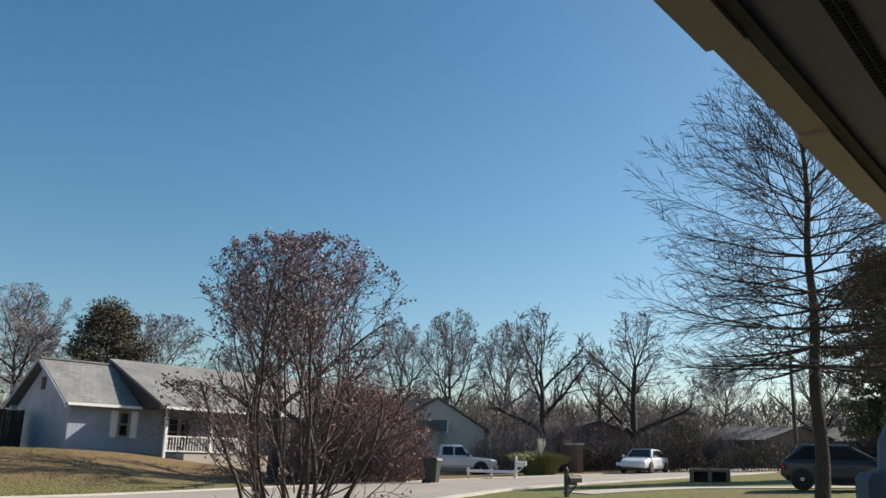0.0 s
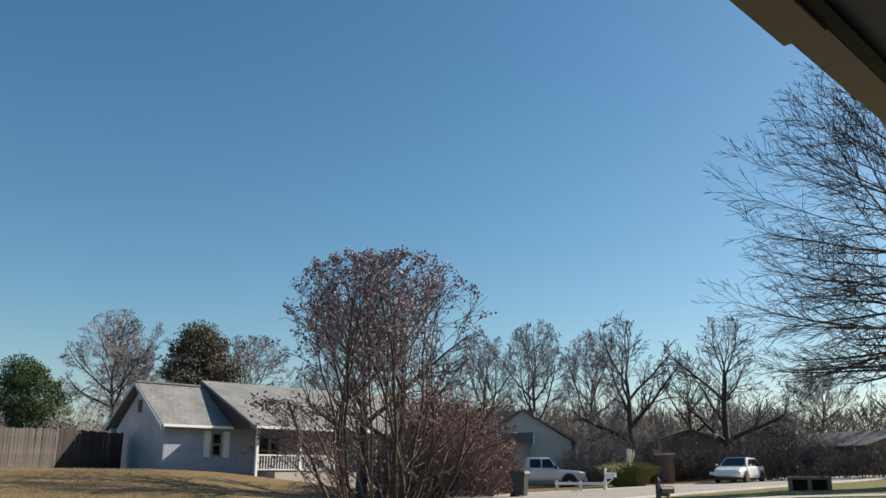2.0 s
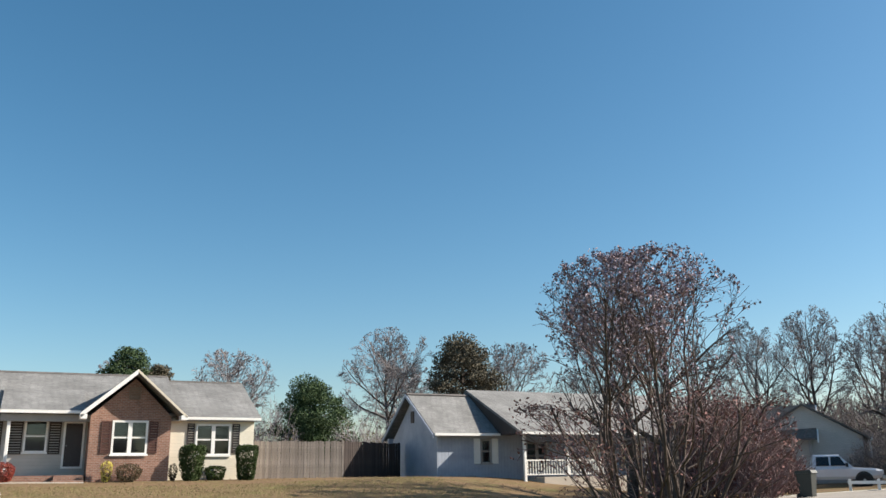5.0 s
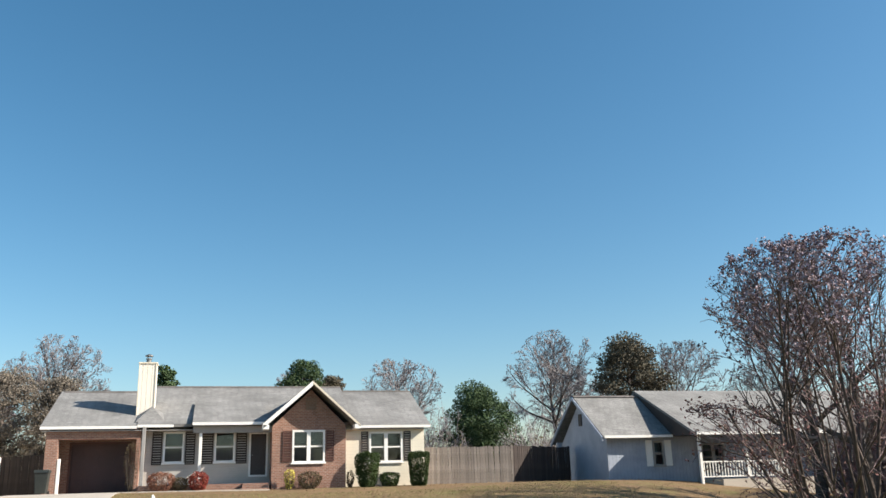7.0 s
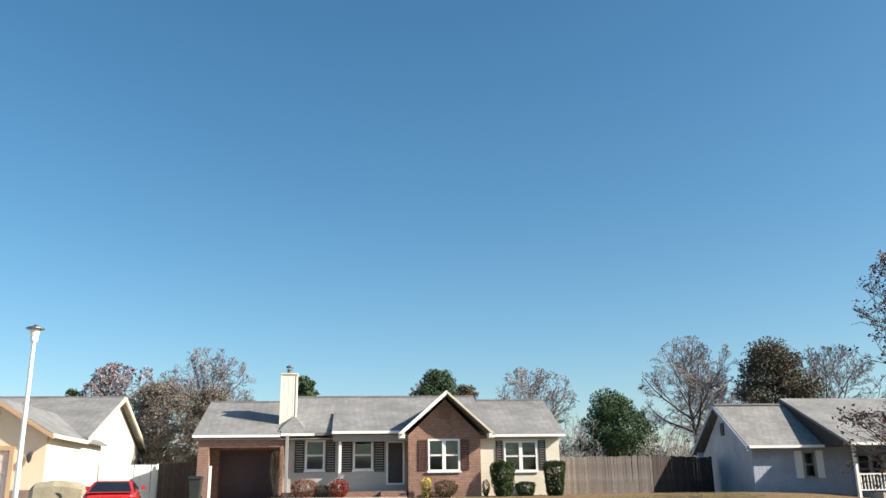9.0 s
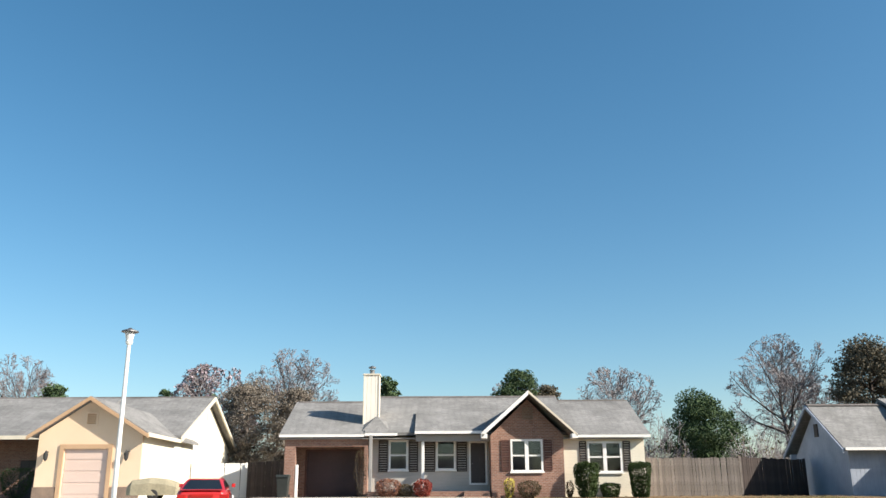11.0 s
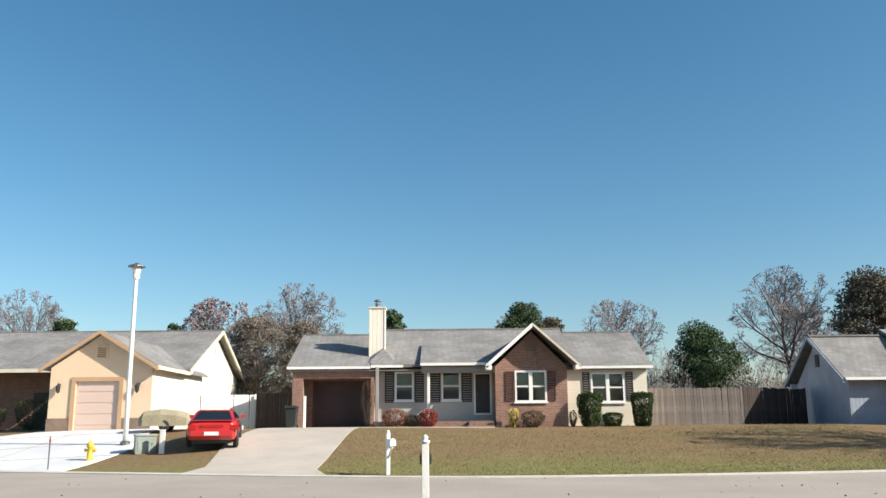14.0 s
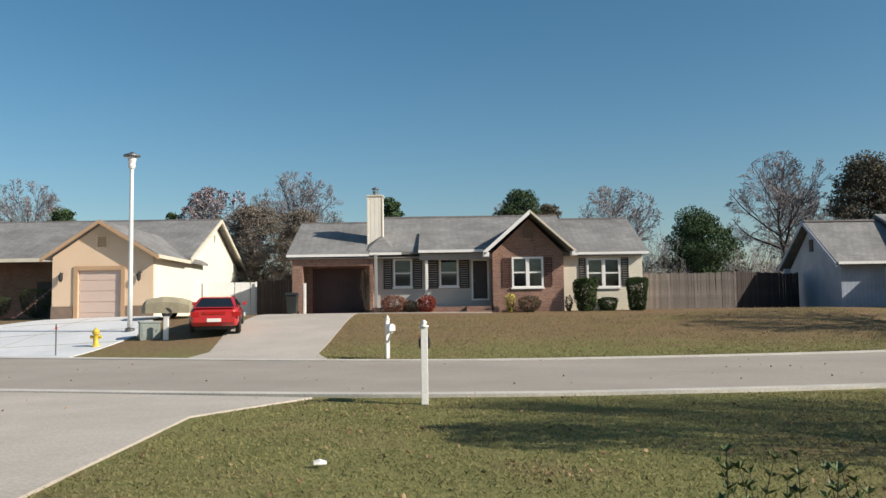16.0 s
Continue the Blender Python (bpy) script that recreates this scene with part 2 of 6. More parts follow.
PLUME = leafy("pale_plume", (0.62, 0.56, 0.44), (0.75, 0.7, 0.58), 0.9)
SHRUB_LEAF = leafy("glossy_shrub_leaf", (0.08, 0.125, 0.045), (0.22, 0.27, 0.13), 0.4)
OLIVE_LEAF = leafy("olive_brown_leaf", (0.13, 0.115, 0.06), (0.25, 0.21, 0.125), 0.8)
RUBBER = mat("black_rubber", (0.02, 0.02, 0.02), (0.03, 0.03, 0.03), 3, 0.85, 30, 0.1)
RIM = mat("alloy_rim", (0.5, 0.5, 0.52), (0.42, 0.42, 0.44), 3, 0.35, 30, 0.0, metal=0.9)
PLASTIC = mat("black_plastic", (0.025, 0.025, 0.027), (0.035, 0.035, 0.035), 3, 0.5, 30, 0.05)
CAR_GLASS = mat("tinted_car_glass", (0.012, 0.014, 0.017), (0.016, 0.018, 0.02), 1, 0.06, 5, 0.0)


def car_paint(name, c):
    m = mat(name, c, tuple(v * 0.92 for v in c), 1.0, 0.3, 60, 0.0, grain=0.04)
    m.node_tree.nodes["Principled BSDF"].inputs["Coat Weight"].default_value = 0.8
    return m


PAINT_RED = car_paint("red_car_paint", (0.48, 0.018, 0.02))
PAINT_WHITE = car_paint("white_car_paint", (0.78, 0.78, 0.8))
PAINT_SILVER = car_paint("pale_silver_truck_paint", (0.7, 0.71, 0.76))
PAINT_BLACK = car_paint("black_car_paint", (0.03, 0.034, 0.044))
PAINT_BLACK.node_tree.nodes["Principled BSDF"].inputs["Coat Weight"].default_value = 0.25
TAIL = mat("red_lamp_lens", (0.45, 0.015, 0.012), (0.35, 0.01, 0.01), 2, 0.2, 20, 0.0)
HEAD = mat("clear_lamp_lens", (0.85, 0.86, 0.88), (0.75, 0.76, 0.8), 2, 0.12, 20, 0.0)
YELLOW = mat("hydrant_yellow_paint", (0.75, 0.55, 0.06), (0.66, 0.47, 0.05), 2, 0.5, 20, 0.05)
UTIL_GREEN = mat("grey_green_enamel", (0.30, 0.34, 0.31), (0.25, 0.29, 0.26), 2, 0.5, 20, 0.05)
TARP = mat("tan_tarpaulin", (0.36, 0.32, 0.22), (0.28, 0.25, 0.17), 1.5, 0.8, 12, 0.4)
BIN_GREEN = mat("dark_green_plastic", (0.02, 0.025, 0.023), (0.028, 0.033, 0.03), 2, 0.5, 20, 0.05)
COVER = mat("blue_grey_cover", (0.16, 0.19, 0.25), (0.13, 0.155, 0.2), 2, 0.8, 25, 0.2)
SOFFIT = mat("grey_soffit_vinyl", (0.325, 0.27, 0.365), (0.29, 0.24, 0.325), 1.0, 0.6, 20, 0.05, grain=0.08)
GUTTER = mat("tan_gutter_metal", (0.60, 0.455, 0.46), (0.53, 0.40, 0.405), 1.5, 0.5, 20, 0.03, grain=0.1)
FASCIA = mat("dark_fascia_board", (0.10, 0.085, 0.08), (0.08, 0.07, 0.065), 1.5, 0.7, 20, 0.1)
PAPER = mat("white_litter", (0.85, 0.85, 0.85), (0.78, 0.78, 0.78), 3, 0.7, 20, 0.0)


# ---- building helpers ----
def bm_box(bm, x0, y0, z0, x1, y1, z1, m=None):
    r = bmesh.ops.create_cube(bm, size=1.0)
    t = Matrix.LocRotScale(((x0 + x1) / 2, (y0 + y1) / 2, (z0 + z1) / 2), None, (abs(x1 - x0), abs(y1 - y0), abs(z1 - z0)))
    bmesh.ops.transform(bm, matrix=(m @ t) if m else t, verts=r["verts"])
    return bm


def box(*a, bevel=0.0):
    bm = bm_box(bmesh.new(), *a)
    if bevel:
        bmesh.ops.bevel(bm, geom=bm.edges[:], offset=bevel, segments=2, affect='EDGES', profile=0.6)
    return bm


def prism(pts, axis, a, b, bm=None):
    """A polygon (in the two other axes) drawn out along x, y or z from a to b."""
    bm = bm or bmesh.new()

    def at(p, c):
        return {"x": (c, p[0], p[1]), "y": (p[0], c, p[1]), "z": (p[0], p[1], c)}[axis]
    lo = [bm.verts.new(at(p, a)) for p in pts]
    hi = [bm.verts.new(at(p, b)) for p in pts]
    n = len(pts)
    bm.faces.new(lo)
    bm.faces.new(hi[::-1])
    for i in range(n):
        bm.faces.new((lo[i], hi[i], hi[(i + 1) % n], lo[(i + 1) % n]))
    bmesh.ops.recalc_face_normals(bm, faces=bm.faces[:])
    return bm


def turned(profile, sides=16, bm=None, at=(0, 0, 0)):
    """A solid of revolution about z from (radius, height) pairs."""
    bm = bm or bmesh.new()
    rings = []
    for r, z in profile:
        rings.append([bm.verts.new((at[0] + r * math.cos(2 * math.pi * i / sides), at[1] + r * math.sin(2 * math.pi * i / sides), at[2] + z)) for i in range(sides)])
    for a, b in zip(rings, rings[1:]):
        for i in range(sides):
            bm.faces.new((a[i], a[(i + 1) % sides], b[(i + 1) % sides], b[i]))
    bm.faces.new(rings[0][::-1])
    bm.faces.new(rings[-1])
    return bm


def finish(name, me, material, parent=None, smooth=False):
    me.materials.append(material)
    if smooth:
        for p in me.polygons:
            p.use_smooth = True
    ob = new(name, me)
    if parent:
        ob.parent = parent
    return ob


def part(name, bm, material, parent=None, label="", smooth=False):
    me = bpy.data.meshes.new(name)
    if parent is not None and "base" in parent:
        bmesh.ops.translate(bm, verts=bm.verts[:], vec=-Vector(parent["base"]))
    bm.to_mesh(me)
    bm.free()
    ob = finish(name, me, material, parent, smooth)
    if parent is not None and "base" in parent:
        ob["base"] = list(parent["base"])
    if label:
        ob["label"] = label
    return ob


def thing(name, base, label, category, group="", kind="", turn=None):
    """An Empty at the thing's base. Without turn its parts are drawn in the place's own metres; with turn in the thing's."""
    ob = new(name)
    if turn is None:
        ob.location = base
        ob["base"] = list(base)
    else:
        ob.matrix_basis = pose(*base, 0, 0, turn)
    return tagged(ob, label, category, group, kind)


def clear_marks():
    for ob in bpy.data.objects:
        if "base" in ob:
            del ob["base"]


def sheet(name, verts, faces, material, parent=None, smooth=False):
    me = bpy.data.meshes.new(name)
    me.from_pydata(verts, [], faces)
    me.update()
    return finish(name, me, material, parent, smooth)


def wall_run(axis, c0, c1, u0, u1, z0, z1, holes=()):
    """A wall with real openings, one skin: along x (axis 'x', between y = c0 and c1) or along y."""
    us = sorted({u0, u1, *[h[0] for h in holes], *[h[1] for h in holes]})
    zs = sorted({z0, z1, *[h[2] for h in holes], *[h[3] for h in holes]})
    nu, nz = len(us) - 1, len(zs) - 1

    def solid(i, j):
        if not (0 <= i < nu and 0 <= j < nz):
            return False
        a, b = (us[i] + us[i + 1]) / 2, (zs[j] + zs[j + 1]) / 2
        return not any(h[0] < a < h[1] and h[2] < b < h[3] for h in holes)
    bm = bmesh.new()
    made = {}

    def v(i, j, k):
        if (i, j, k) not in made:
            c = c1 if k else c0
            made[i, j, k] = bm.verts.new((us[i], c, zs[j]) if axis == "x" else (c, us[i], zs[j]))
        return made[i, j, k]
    for i in range(nu):
        for j in range(nz):
            if not solid(i, j):
                continue
            for k in (0, 1):
                bm.faces.new((v(i, j, k), v(i + 1, j, k), v(i + 1, j + 1, k), v(i, j + 1, k)))
            for di, dj, a, b in ((-1, 0, (i, j), (i, j + 1)), (1, 0, (i + 1, j), (i + 1, j + 1)), (0, -1, (i, j), (i + 1, j)), (0, 1, (i, j + 1), (i + 1, j + 1))):
                if not solid(i + di, j + dj):
                    bm.faces.new((v(*a, 0), v(*b, 0), v(*b, 1), v(*a, 1)))
    bmesh.ops.recalc_face_normals(bm, faces=bm.faces[:])
    return bm


def window(house, x0, x1, z0, z1, y, sashes=1, trim=None, depth=0.12):
    """A sash window in a wall that faces -y: outer frame, sill, meeting rail, panes, and a blind in the dark behind."""
    trim = trim or WHITE
    w = part("window", frame_bm(x0, x1, z0, z1, y - 0.04, y + depth, 0.09), trim, house, "white framed sash window")
    part("sill", box(x0 - 0.05, y - 0.09, z0 - 0.05, x1 + 0.05, y - 0.042, z0 + 0.03), trim, w)
    span = (x1 - x0) / sashes
    for i in range(sashes):
        a, b = x0 + i * span + 0.09, x0 + (i + 1) * span - 0.09
        mid = (z0 + z1) / 2
        part("pane", box(a, y + 0.03, z0 + 0.09, b, y + 0.036, mid - 0.02), GLASS, w)
        part("pane", box(a, y + 0.03, mid + 0.02, b, y + 0.036, z1 - 0.09), GLASS, w)
        part("meeting_rail", box(a, y - 0.02, mid - 0.035, b, y + 0.028, mid + 0.035), trim, w)
        if i:
            part("mullion", box(x0 + i * span - 0.088, y - 0.045, z0 + 0.092, x0 + i * span + 0.088, y + 0.05, z1 - 0.092), trim, w)
    part("blind", box(x0 + 0.02, y + 0.3, mid + 0.1, x1 - 0.02, y + 0.31, z1), CURTAIN, w)


def frame_bm(x0, x1, z0, z1, y0, y1, w):
    bm = bmesh.new()
    bm_box(bm, x0, y0, z0, x0 + w, y1, z1)
    bm_box(bm, x1 - w, y0, z0, x1, y1, z1)
    bm_box(bm, x0 + w, y0, z1 - w, x1 - w, y1, z1)
    bm_box(bm, x0 + w, y0, z0, x1 - w, y1, z0 + w)
    return bm


def shutter(house, x0, x1, z0, z1, y, material):
    bm = frame_bm(x0, x1, z0, z1, y - 0.05, y - 0.003, 0.05)
    n = int((z1 - z0) / 0.12)
    for i in range(n):
        z = z0 + 0.06 + (z1 - z0 - 0.12) * (i + 0.5) / n
        bm_box(bm, x0 + 0.05, y - 0.035, z - 0.04, x1 - 0.05, y - 0.004, z + 0.035)
    part("shutter", bm, material, house, "dark louvred shutter")


def panel_door(house, name, x0, x1, z0, z1, y, material, cols, rows, label):
    d = part(name, box(x0, y + 0.03, z0, x1, y + 0.08, z1), material, house, label)
    cw, rh = (x1 - x0) / cols, (z1 - z0) / rows
    for i in range(cols):
        for j in range(rows):
            part("panel", box(x0 + i * cw + 0.06, y + 0.012, z0 + j * rh + 0.05, x0 + (i + 1) * cw - 0.06, y + 0.029, z0 + (j + 1) * rh - 0.05, bevel=0.006), material, d)
    return d


def slope_x(x0, x1, ya, za, yb, zb, t=0.14):
    """A roof slope whose eave and ridge run along x."""
    return prism([(ya, za), (yb, zb), (yb, zb - t), (ya, za - t)], "x", x0, x1)


def slope_y(y0, y1, xa, za, xb, zb, t=0.14):
    return prism([(xa, za), (xb, zb), (xb, zb - t), (xa, za - t)], "y", y0, y1)


# ---- ground ----
def smooth_step(a, b, x):
    x = min(1.0, max(0.0, (x - a) / (b - a)))
    return x * x * (3 - 2 * x)


def near_kerb(x):
    u = x - 1.5
    y = 14.95 + (0.33 if u < 0 else 0.17) * (math.hypot(u, 5) - 5)
    return y - 3.6 * smooth_step(22, 60, x)


def far_kerb(x):
    u = x - 2
    y = 25 + (0.42 if u < 0 else 0.2) * (math.hypot(u, 6) - 6)
    return y - 7.5 * smooth_step(18, 62, x)


def height(x, y):
    """Street level, rising slowly to the right, with a bank up to the houses across the street."""
    s = y - far_kerb(x)
    reach = 18.0 - 5.5 * smooth_step(3, -10, x) if x < 3 else 18.0 - 4.5 * smooth_step(8, 20, x)
    top = 1.45 - 0.06 * smooth_step(14, 24, x)
    bank = top * smooth_step(-1.5, reach, s)
    hill = min(1.6, max(0.25, 0.4 + 0.025 * x - 0.028 * y))
    hill += (1.45 - hill) * smooth_step(58, 85, math.hypot(x, y))
    w = smooth_step(10, 26, x - 0.6 * max(0.0, y - 24))
    return bank * (1 - w) + hill * w


def spaced(a, b, step):
    n = max(1, int(round((b - a) / step)))
    return [a + (b - a) * i / n for i in range(n + 1)]


def build_ground():
    xs = [-900, -400, -200, -120, -80] + spaced(-55, 75, 0.7) + [90, 120, 200, 400, 900]
    ys = [-300, -80, -30, -12] + spaced(-5, 66, 0.7) + [72, 80, 100, 150, 300, 700, 1500]
    verts = [(x, y, height(x, y) + 0.012 * noise.noise((x * 0.8, y * 0.8, 0))) for x in xs for y in ys]
    m = len(ys)
    faces = [(i * m + j, (i + 1) * m + j, (i + 1) * m + j + 1, i * m + j + 1) for i in range(len(xs) - 1) for j in range(m - 1)]
    tagged(sheet("ground", verts, faces, TURF, smooth=True), "winter lawn, green near the street and straw-brown up the bank", "lawn", kind="structure")


def drape(name, edge_a, edge_b, us, steps, lift, material, label, category):
    """A strip laid on the ground between two edges, given as functions of u, with a turned-down rim."""
    verts, faces = [], []
    m = steps + 1
    for u in us:
        a, b = edge_a(u), edge_b(u)
        for k in range(m):
            x, y = a[0] + (b[0] - a[0]) * k / steps, a[1] + (b[1] - a[1]) * k / steps
            verts.append((x, y, height(x, y) + lift))
    n = len(us)
    faces = [(i * m + k, (i + 1) * m + k, (i + 1) * m + k + 1, i * m + k + 1) for i in range(n - 1) for k in range(steps)]
    rim = [k for k in range(m)] + [i * m + steps for i in range(1, n)] + [(n - 1) * m + k for k in range(steps - 1, -1, -1)] + [i * m for i in range(n - 2, 0, -1)]
    low = len(verts)
    verts += [(verts[i][0], verts[i][1], verts[i][2] - lift - 0.12) for i in rim]
    r = len(rim)
    faces += [(rim[i], rim[(i + 1) % r], low + (i + 1) % r, low + i) for i in range(r)]
    me = bpy.data.meshes.new(name)
    me.from_pydata(verts, [], faces)
    bm = bmesh.new()
    bm.from_mesh(me)
    bmesh.ops.recalc_face_normals(bm, faces=bm.faces[:])
    bm.to_mesh(me)
    bm.free()
    return tagged(finish(name, me, material), label, category, kind="structure")


def line(*pts):
    """A function of u in 0..1 along a run of points."""
    def at(u):
        k = u * (len(pts) - 1)
        i = min(int(k), len(pts) - 2)
        f = k - i
        return tuple(pts[i][c] + (pts[i + 1][c] - pts[i][c]) * f for c in (0, 1))
    return at


unit = spaced(0, 1, 1 / 24)
build_ground()
road_us = spaced(-55, 75, 0.7)
drape("road", lambda x: (x, near_kerb(x) + 0.3), lambda x: (x, far_kerb(x) - 0.3), road_us, 14, 0.035, ASPHALT, "worn grey-brown asphalt street in sun", "road")
drape("kerb_near", lambda x: (x, near_kerb(x) - 0.12), lambda x: (x, near_kerb(x) + 0.3), road_us, 1, 0.06, KERB, "pale concrete gutter kerb", "kerb")
drape("kerb_far", lambda x: (x, far_kerb(x) - 0.3), lambda x: (x, far_kerb(x) + 0.12), road_us, 1, 0.06, KERB, "pale concrete gutter kerb", "kerb")
drape("driveway_brick_house", line((-8.6, 27.2), (-8.0, 29.2), (-8.6, 34.0), (-8.3, 42.7)), line((-3.4, 25.9), (-4.1, 28.0), (-4.05, 34.0), (-4.0, 42.7)), unit, 8, 0.025, CONCRETE, "plain grey concrete driveway up the bank", "driveway")
drape("driveway_peach_house", line((-26, 34.9), (-25, 37), (-22, 40), (-19.6, 42.0)), line((-13.0, 29.6), (-12.3, 34.2), (-13.0, 37.4), (-13.6, 42.0)), unit, 10, 0.03, NEW_CONCRETE, "bright pale concrete driveway with dark shadow strips", "driveway")
drape("driveway_near", line((-14, 18.6), (-12, 12), (-9, 4), (-9, -6)), line((-2.3, 15.0), (-3.7, 12.5), (-3.5, 7.2), (-3.0, -6)), unit, 10, 0.03, CONCRETE, "plain concrete driveway beside the near lawn", "driveway")
drape("front_walk", line((-4.0, 40.6), (2.4, 40.5)), line((-4.0, 41.3), (2.4, 41.2)), unit, 2, 0.03, CONCRETE, "narrow concrete walk in front of the porch", "path")
drape("side_walk", line((23.0, 14.1), (27, 12.6), (30.5, 7.0), (31, 0)), line((23.6, 15.6), (28.2, 13.7), (31.8, 7.6), (32.4, 0)), unit, 3, 0.03, CONCRETE, "pale concrete strip across the verge", "path")

# branch shadows on the pale driveway, laid as thin dark strips
for i, (a, b) in enumerate((((-22, 33.8), (-12.6, 33.0)), ((-23, 36.6), (-12.8, 36.2)), ((-20.5, 39.6), (-13.3, 39.4)), ((-17.0, 41.8), (-17.6, 31.5)))):
    drape("driveway_joint", line(a, b), line((a[0] + 0.05, a[1] + 0.06), (b[0] + 0.05, b[1] + 0.06)), unit, 1, 0.036, ASPHALT, "dark strip laid as a branch shadow on the pale driveway", "joint")


# ---- brick house ----
def brick_house():
    h = thing("brick_house", (1.3, 47, 1.2), "single-storey brick and siding house with grey shingle roof", "house")
    base, eave = 1.0, 4.36
    # garage bay, porch wall, wing
    part("wall", wall_run("x", 44.2, 44.4, -7.3, -3.45, base, eave, [(-6.65, -4.05, base, 3.72)]), BRICK, h, "red-brown brick garage front")
    part("wall", wall_run("x", 43.0, 43.2, -3.5, 2.5, base, eave, [(-2.45, -1.5, 2.72, 4.18), (-0.12, 0.85, 2.72, 4.18), (1.5, 2.4, 2.02, 4.12)]), SIDING_GREY, h, "grey lap siding under the porch")
    part("wall", wall_run("x", 42.6, 42.8, 6.0, 10.1, base, eave, [(7.3, 8.98, 2.56, 4.05)]), SIDING_CREAM, h, "cream lap siding")
    part("wall", wall_run("y", 9.9, 10.1, 42.8, 51.5, base, eave), SIDING_CREAM, h, "cream lap siding")
    part("wall", wall_run("y", -7.5, -7.3, 42.95, 51.5, base, eave), BRICK, h, "red-brown brick")
    part("wall", wall_run("x", 51.5, 51.7, -7.5, 10.1, base, eave), SIDING_GREY, h)
    part("wall", wall_run("y", -3.62, -3.45, 42.5, 44.2, base, eave), BRICK, h, "red-brown brick")
    # gable bay
    part("wall", wall_run("x", 41.5, 41.7, 2.5, 5.98, base, 4.3, [(3.44, 4.98, 2.58, 4.1)]), BRICK, h, "red-brown brick gable front")
    part("wall", prism([(2.5, 4.3), (5.98, 4.3), (4.3, 6.0)], "y", 41.52, 41.7), BRICK, h, "red-brown brick gable")
    part("wall", wall_run("y", 2.5, 2.68, 41.7, 43.0, base, 4.3), BRICK, h)
    part("wall", wall_run("y", 5.8, 5.98, 41.7, 42.6, base, 4.3), BRICK, h)
    # roof
    r = part("roof", slope_x(-7.76, -3.5, 42.3, 4.45, 47.05, 6.5), SHINGLE, h, "stained grey shingles")
    part("roof", slope_x(-3.6, 6.45, 42.3, 4.5, 47.05, 6.76), SHINGLE, h, "stained grey shingles")
    part("roof", slope_x(6.45, 10.36, 42.3, 4.38, 47.05, 6.54), SHINGLE, h, "stained grey shingles")
    part("roof", slope_x(-7.76, 10.36, 52.2, 4.4, 47.05, 6.5), SHINGLE, h, "stained grey shingles")
    part("roof", slope_x(-1.14, 2.3, 41.75, 4.52, 44.6, 5.72, 0.12), SHINGLE, h, "grey shingles over the porch")
    part("roof", slope_y(40.87, 46.6, 2.14, 4.48, 4.3, 6.34), SHINGLE, h, "grey shingles of the gable")
    part("roof", slope_y(40.87, 46.2, 6.46, 4.42, 4.3, 6.34), SHINGLE, h, "grey shingles of the gable")
    for a, b, z in ((-7.6, -3.6, 6.5), (-3.2, 6.4, 6.76), (6.45, 10.3, 6.54)):
        part("ridge_cap", prism([(46.85, z - 0.08), (47.05, z + 0.03), (47.25, z - 0.08)], "x", a, b), SHINGLE_DARK, h, "dark ridge shingles")
    for x in (-7.5, 9.9):
        part("gable_end", prism([(42.6, 4.3), (51.6, 4.3), (47.05, 6.3)], "x", x, x + 0.2), SIDING_CREAM, h)
    # trim
    for a, b, y, z in ((-7.76, -3.62, 42.26, 4.42), (-3.6, -2.0, 42.26, 4.47), (6.5, 10.36, 42.26, 4.35)):
        part("fascia", box(a, y - 0.04, z - 0.125, b, y + 0.03, z), WHITE, h, "white eave board")
    part("fascia", box(-1.14, 41.68, 4.39, 2.1, 41.745, 4.52), WHITE, h, "white eave board")
    part("porch_beam", box(-1.1, 42.0, 4.05, 2.5, 42.25, 4.36), GREY_TRIM, h)
    part("soffit", box(-7.7, 42.3, 4.2, 2.5, 43.0, 4.24), GREY_TRIM, h)
    part("soffit", box(6.0, 42.3, 4.16, 10.2, 42.6, 4.2), GREY_TRIM, h)
    for s, xe, ze in ((1, 2.02, 4.36), (-1, 6.58, 4.3)):
        xa, xb = xe, 4.3
        # Right board is narrower and in cream, its shaded look put into the colour.
        deep = 0.22 if s > 0 else 0.12
        part("rake_board", prism([(xa, ze), (xb, 6.35), (xb, 6.35 - deep), (xa, ze - deep)], "y", 40.78, 40.86), WHITE if s > 0 else CREAM, h, "pale rake board")
    for xe in (2.02, 6.3):
        part("eave_return", box(xe, 40.78, 4.1, xe + 0.28, 41.5, 4.32, bevel=0.02), WHITE, h, "white eave return")
    part("gable_vent", frame_bm(4.05, 4.55, 5.05, 5.6, 41.44, 41.517, 0.05), BASE_COURSE, h, "brick-red gable vent")
    for i in range(5):
        part("slat", box(4.1, 41.47, 5.11 + i * 0.09, 4.5, 41.515, 5.17 + i * 0.09), BASE_COURSE, h)
    # windows and doors
    window(h, -2.45, -1.5, 2.72, 4.18, 43.0)
    window(h, -0.12, 0.85, 2.72, 4.18, 43.0)
    window(h, 3.44, 4.98, 2.58, 4.1, 41.5, 2)
    window(h, 7.3, 8.98, 2.56, 4.05, 42.6, 2)
    for a, b, y, m in ((-2.95, -2.5, 43.0, SHUTTER), (-1.45, -1.0, 43.0, SHUTTER), (-0.75, -0.17, 43.0, SHUTTER), (0.9, 1.4, 43.0, SHUTTER), (3.0, 3.38, 41.5, SHUTTER_RED), (5.04, 5.42, 41.5, SHUTTER_RED), (6.9, 7.24, 42.6, SHUTTER), (9.04, 9.4, 42.6, SHUTTER)):
        shutter(h, a, b, 2.66, 4.16 if y > 42.8 else 4.06, y, m)
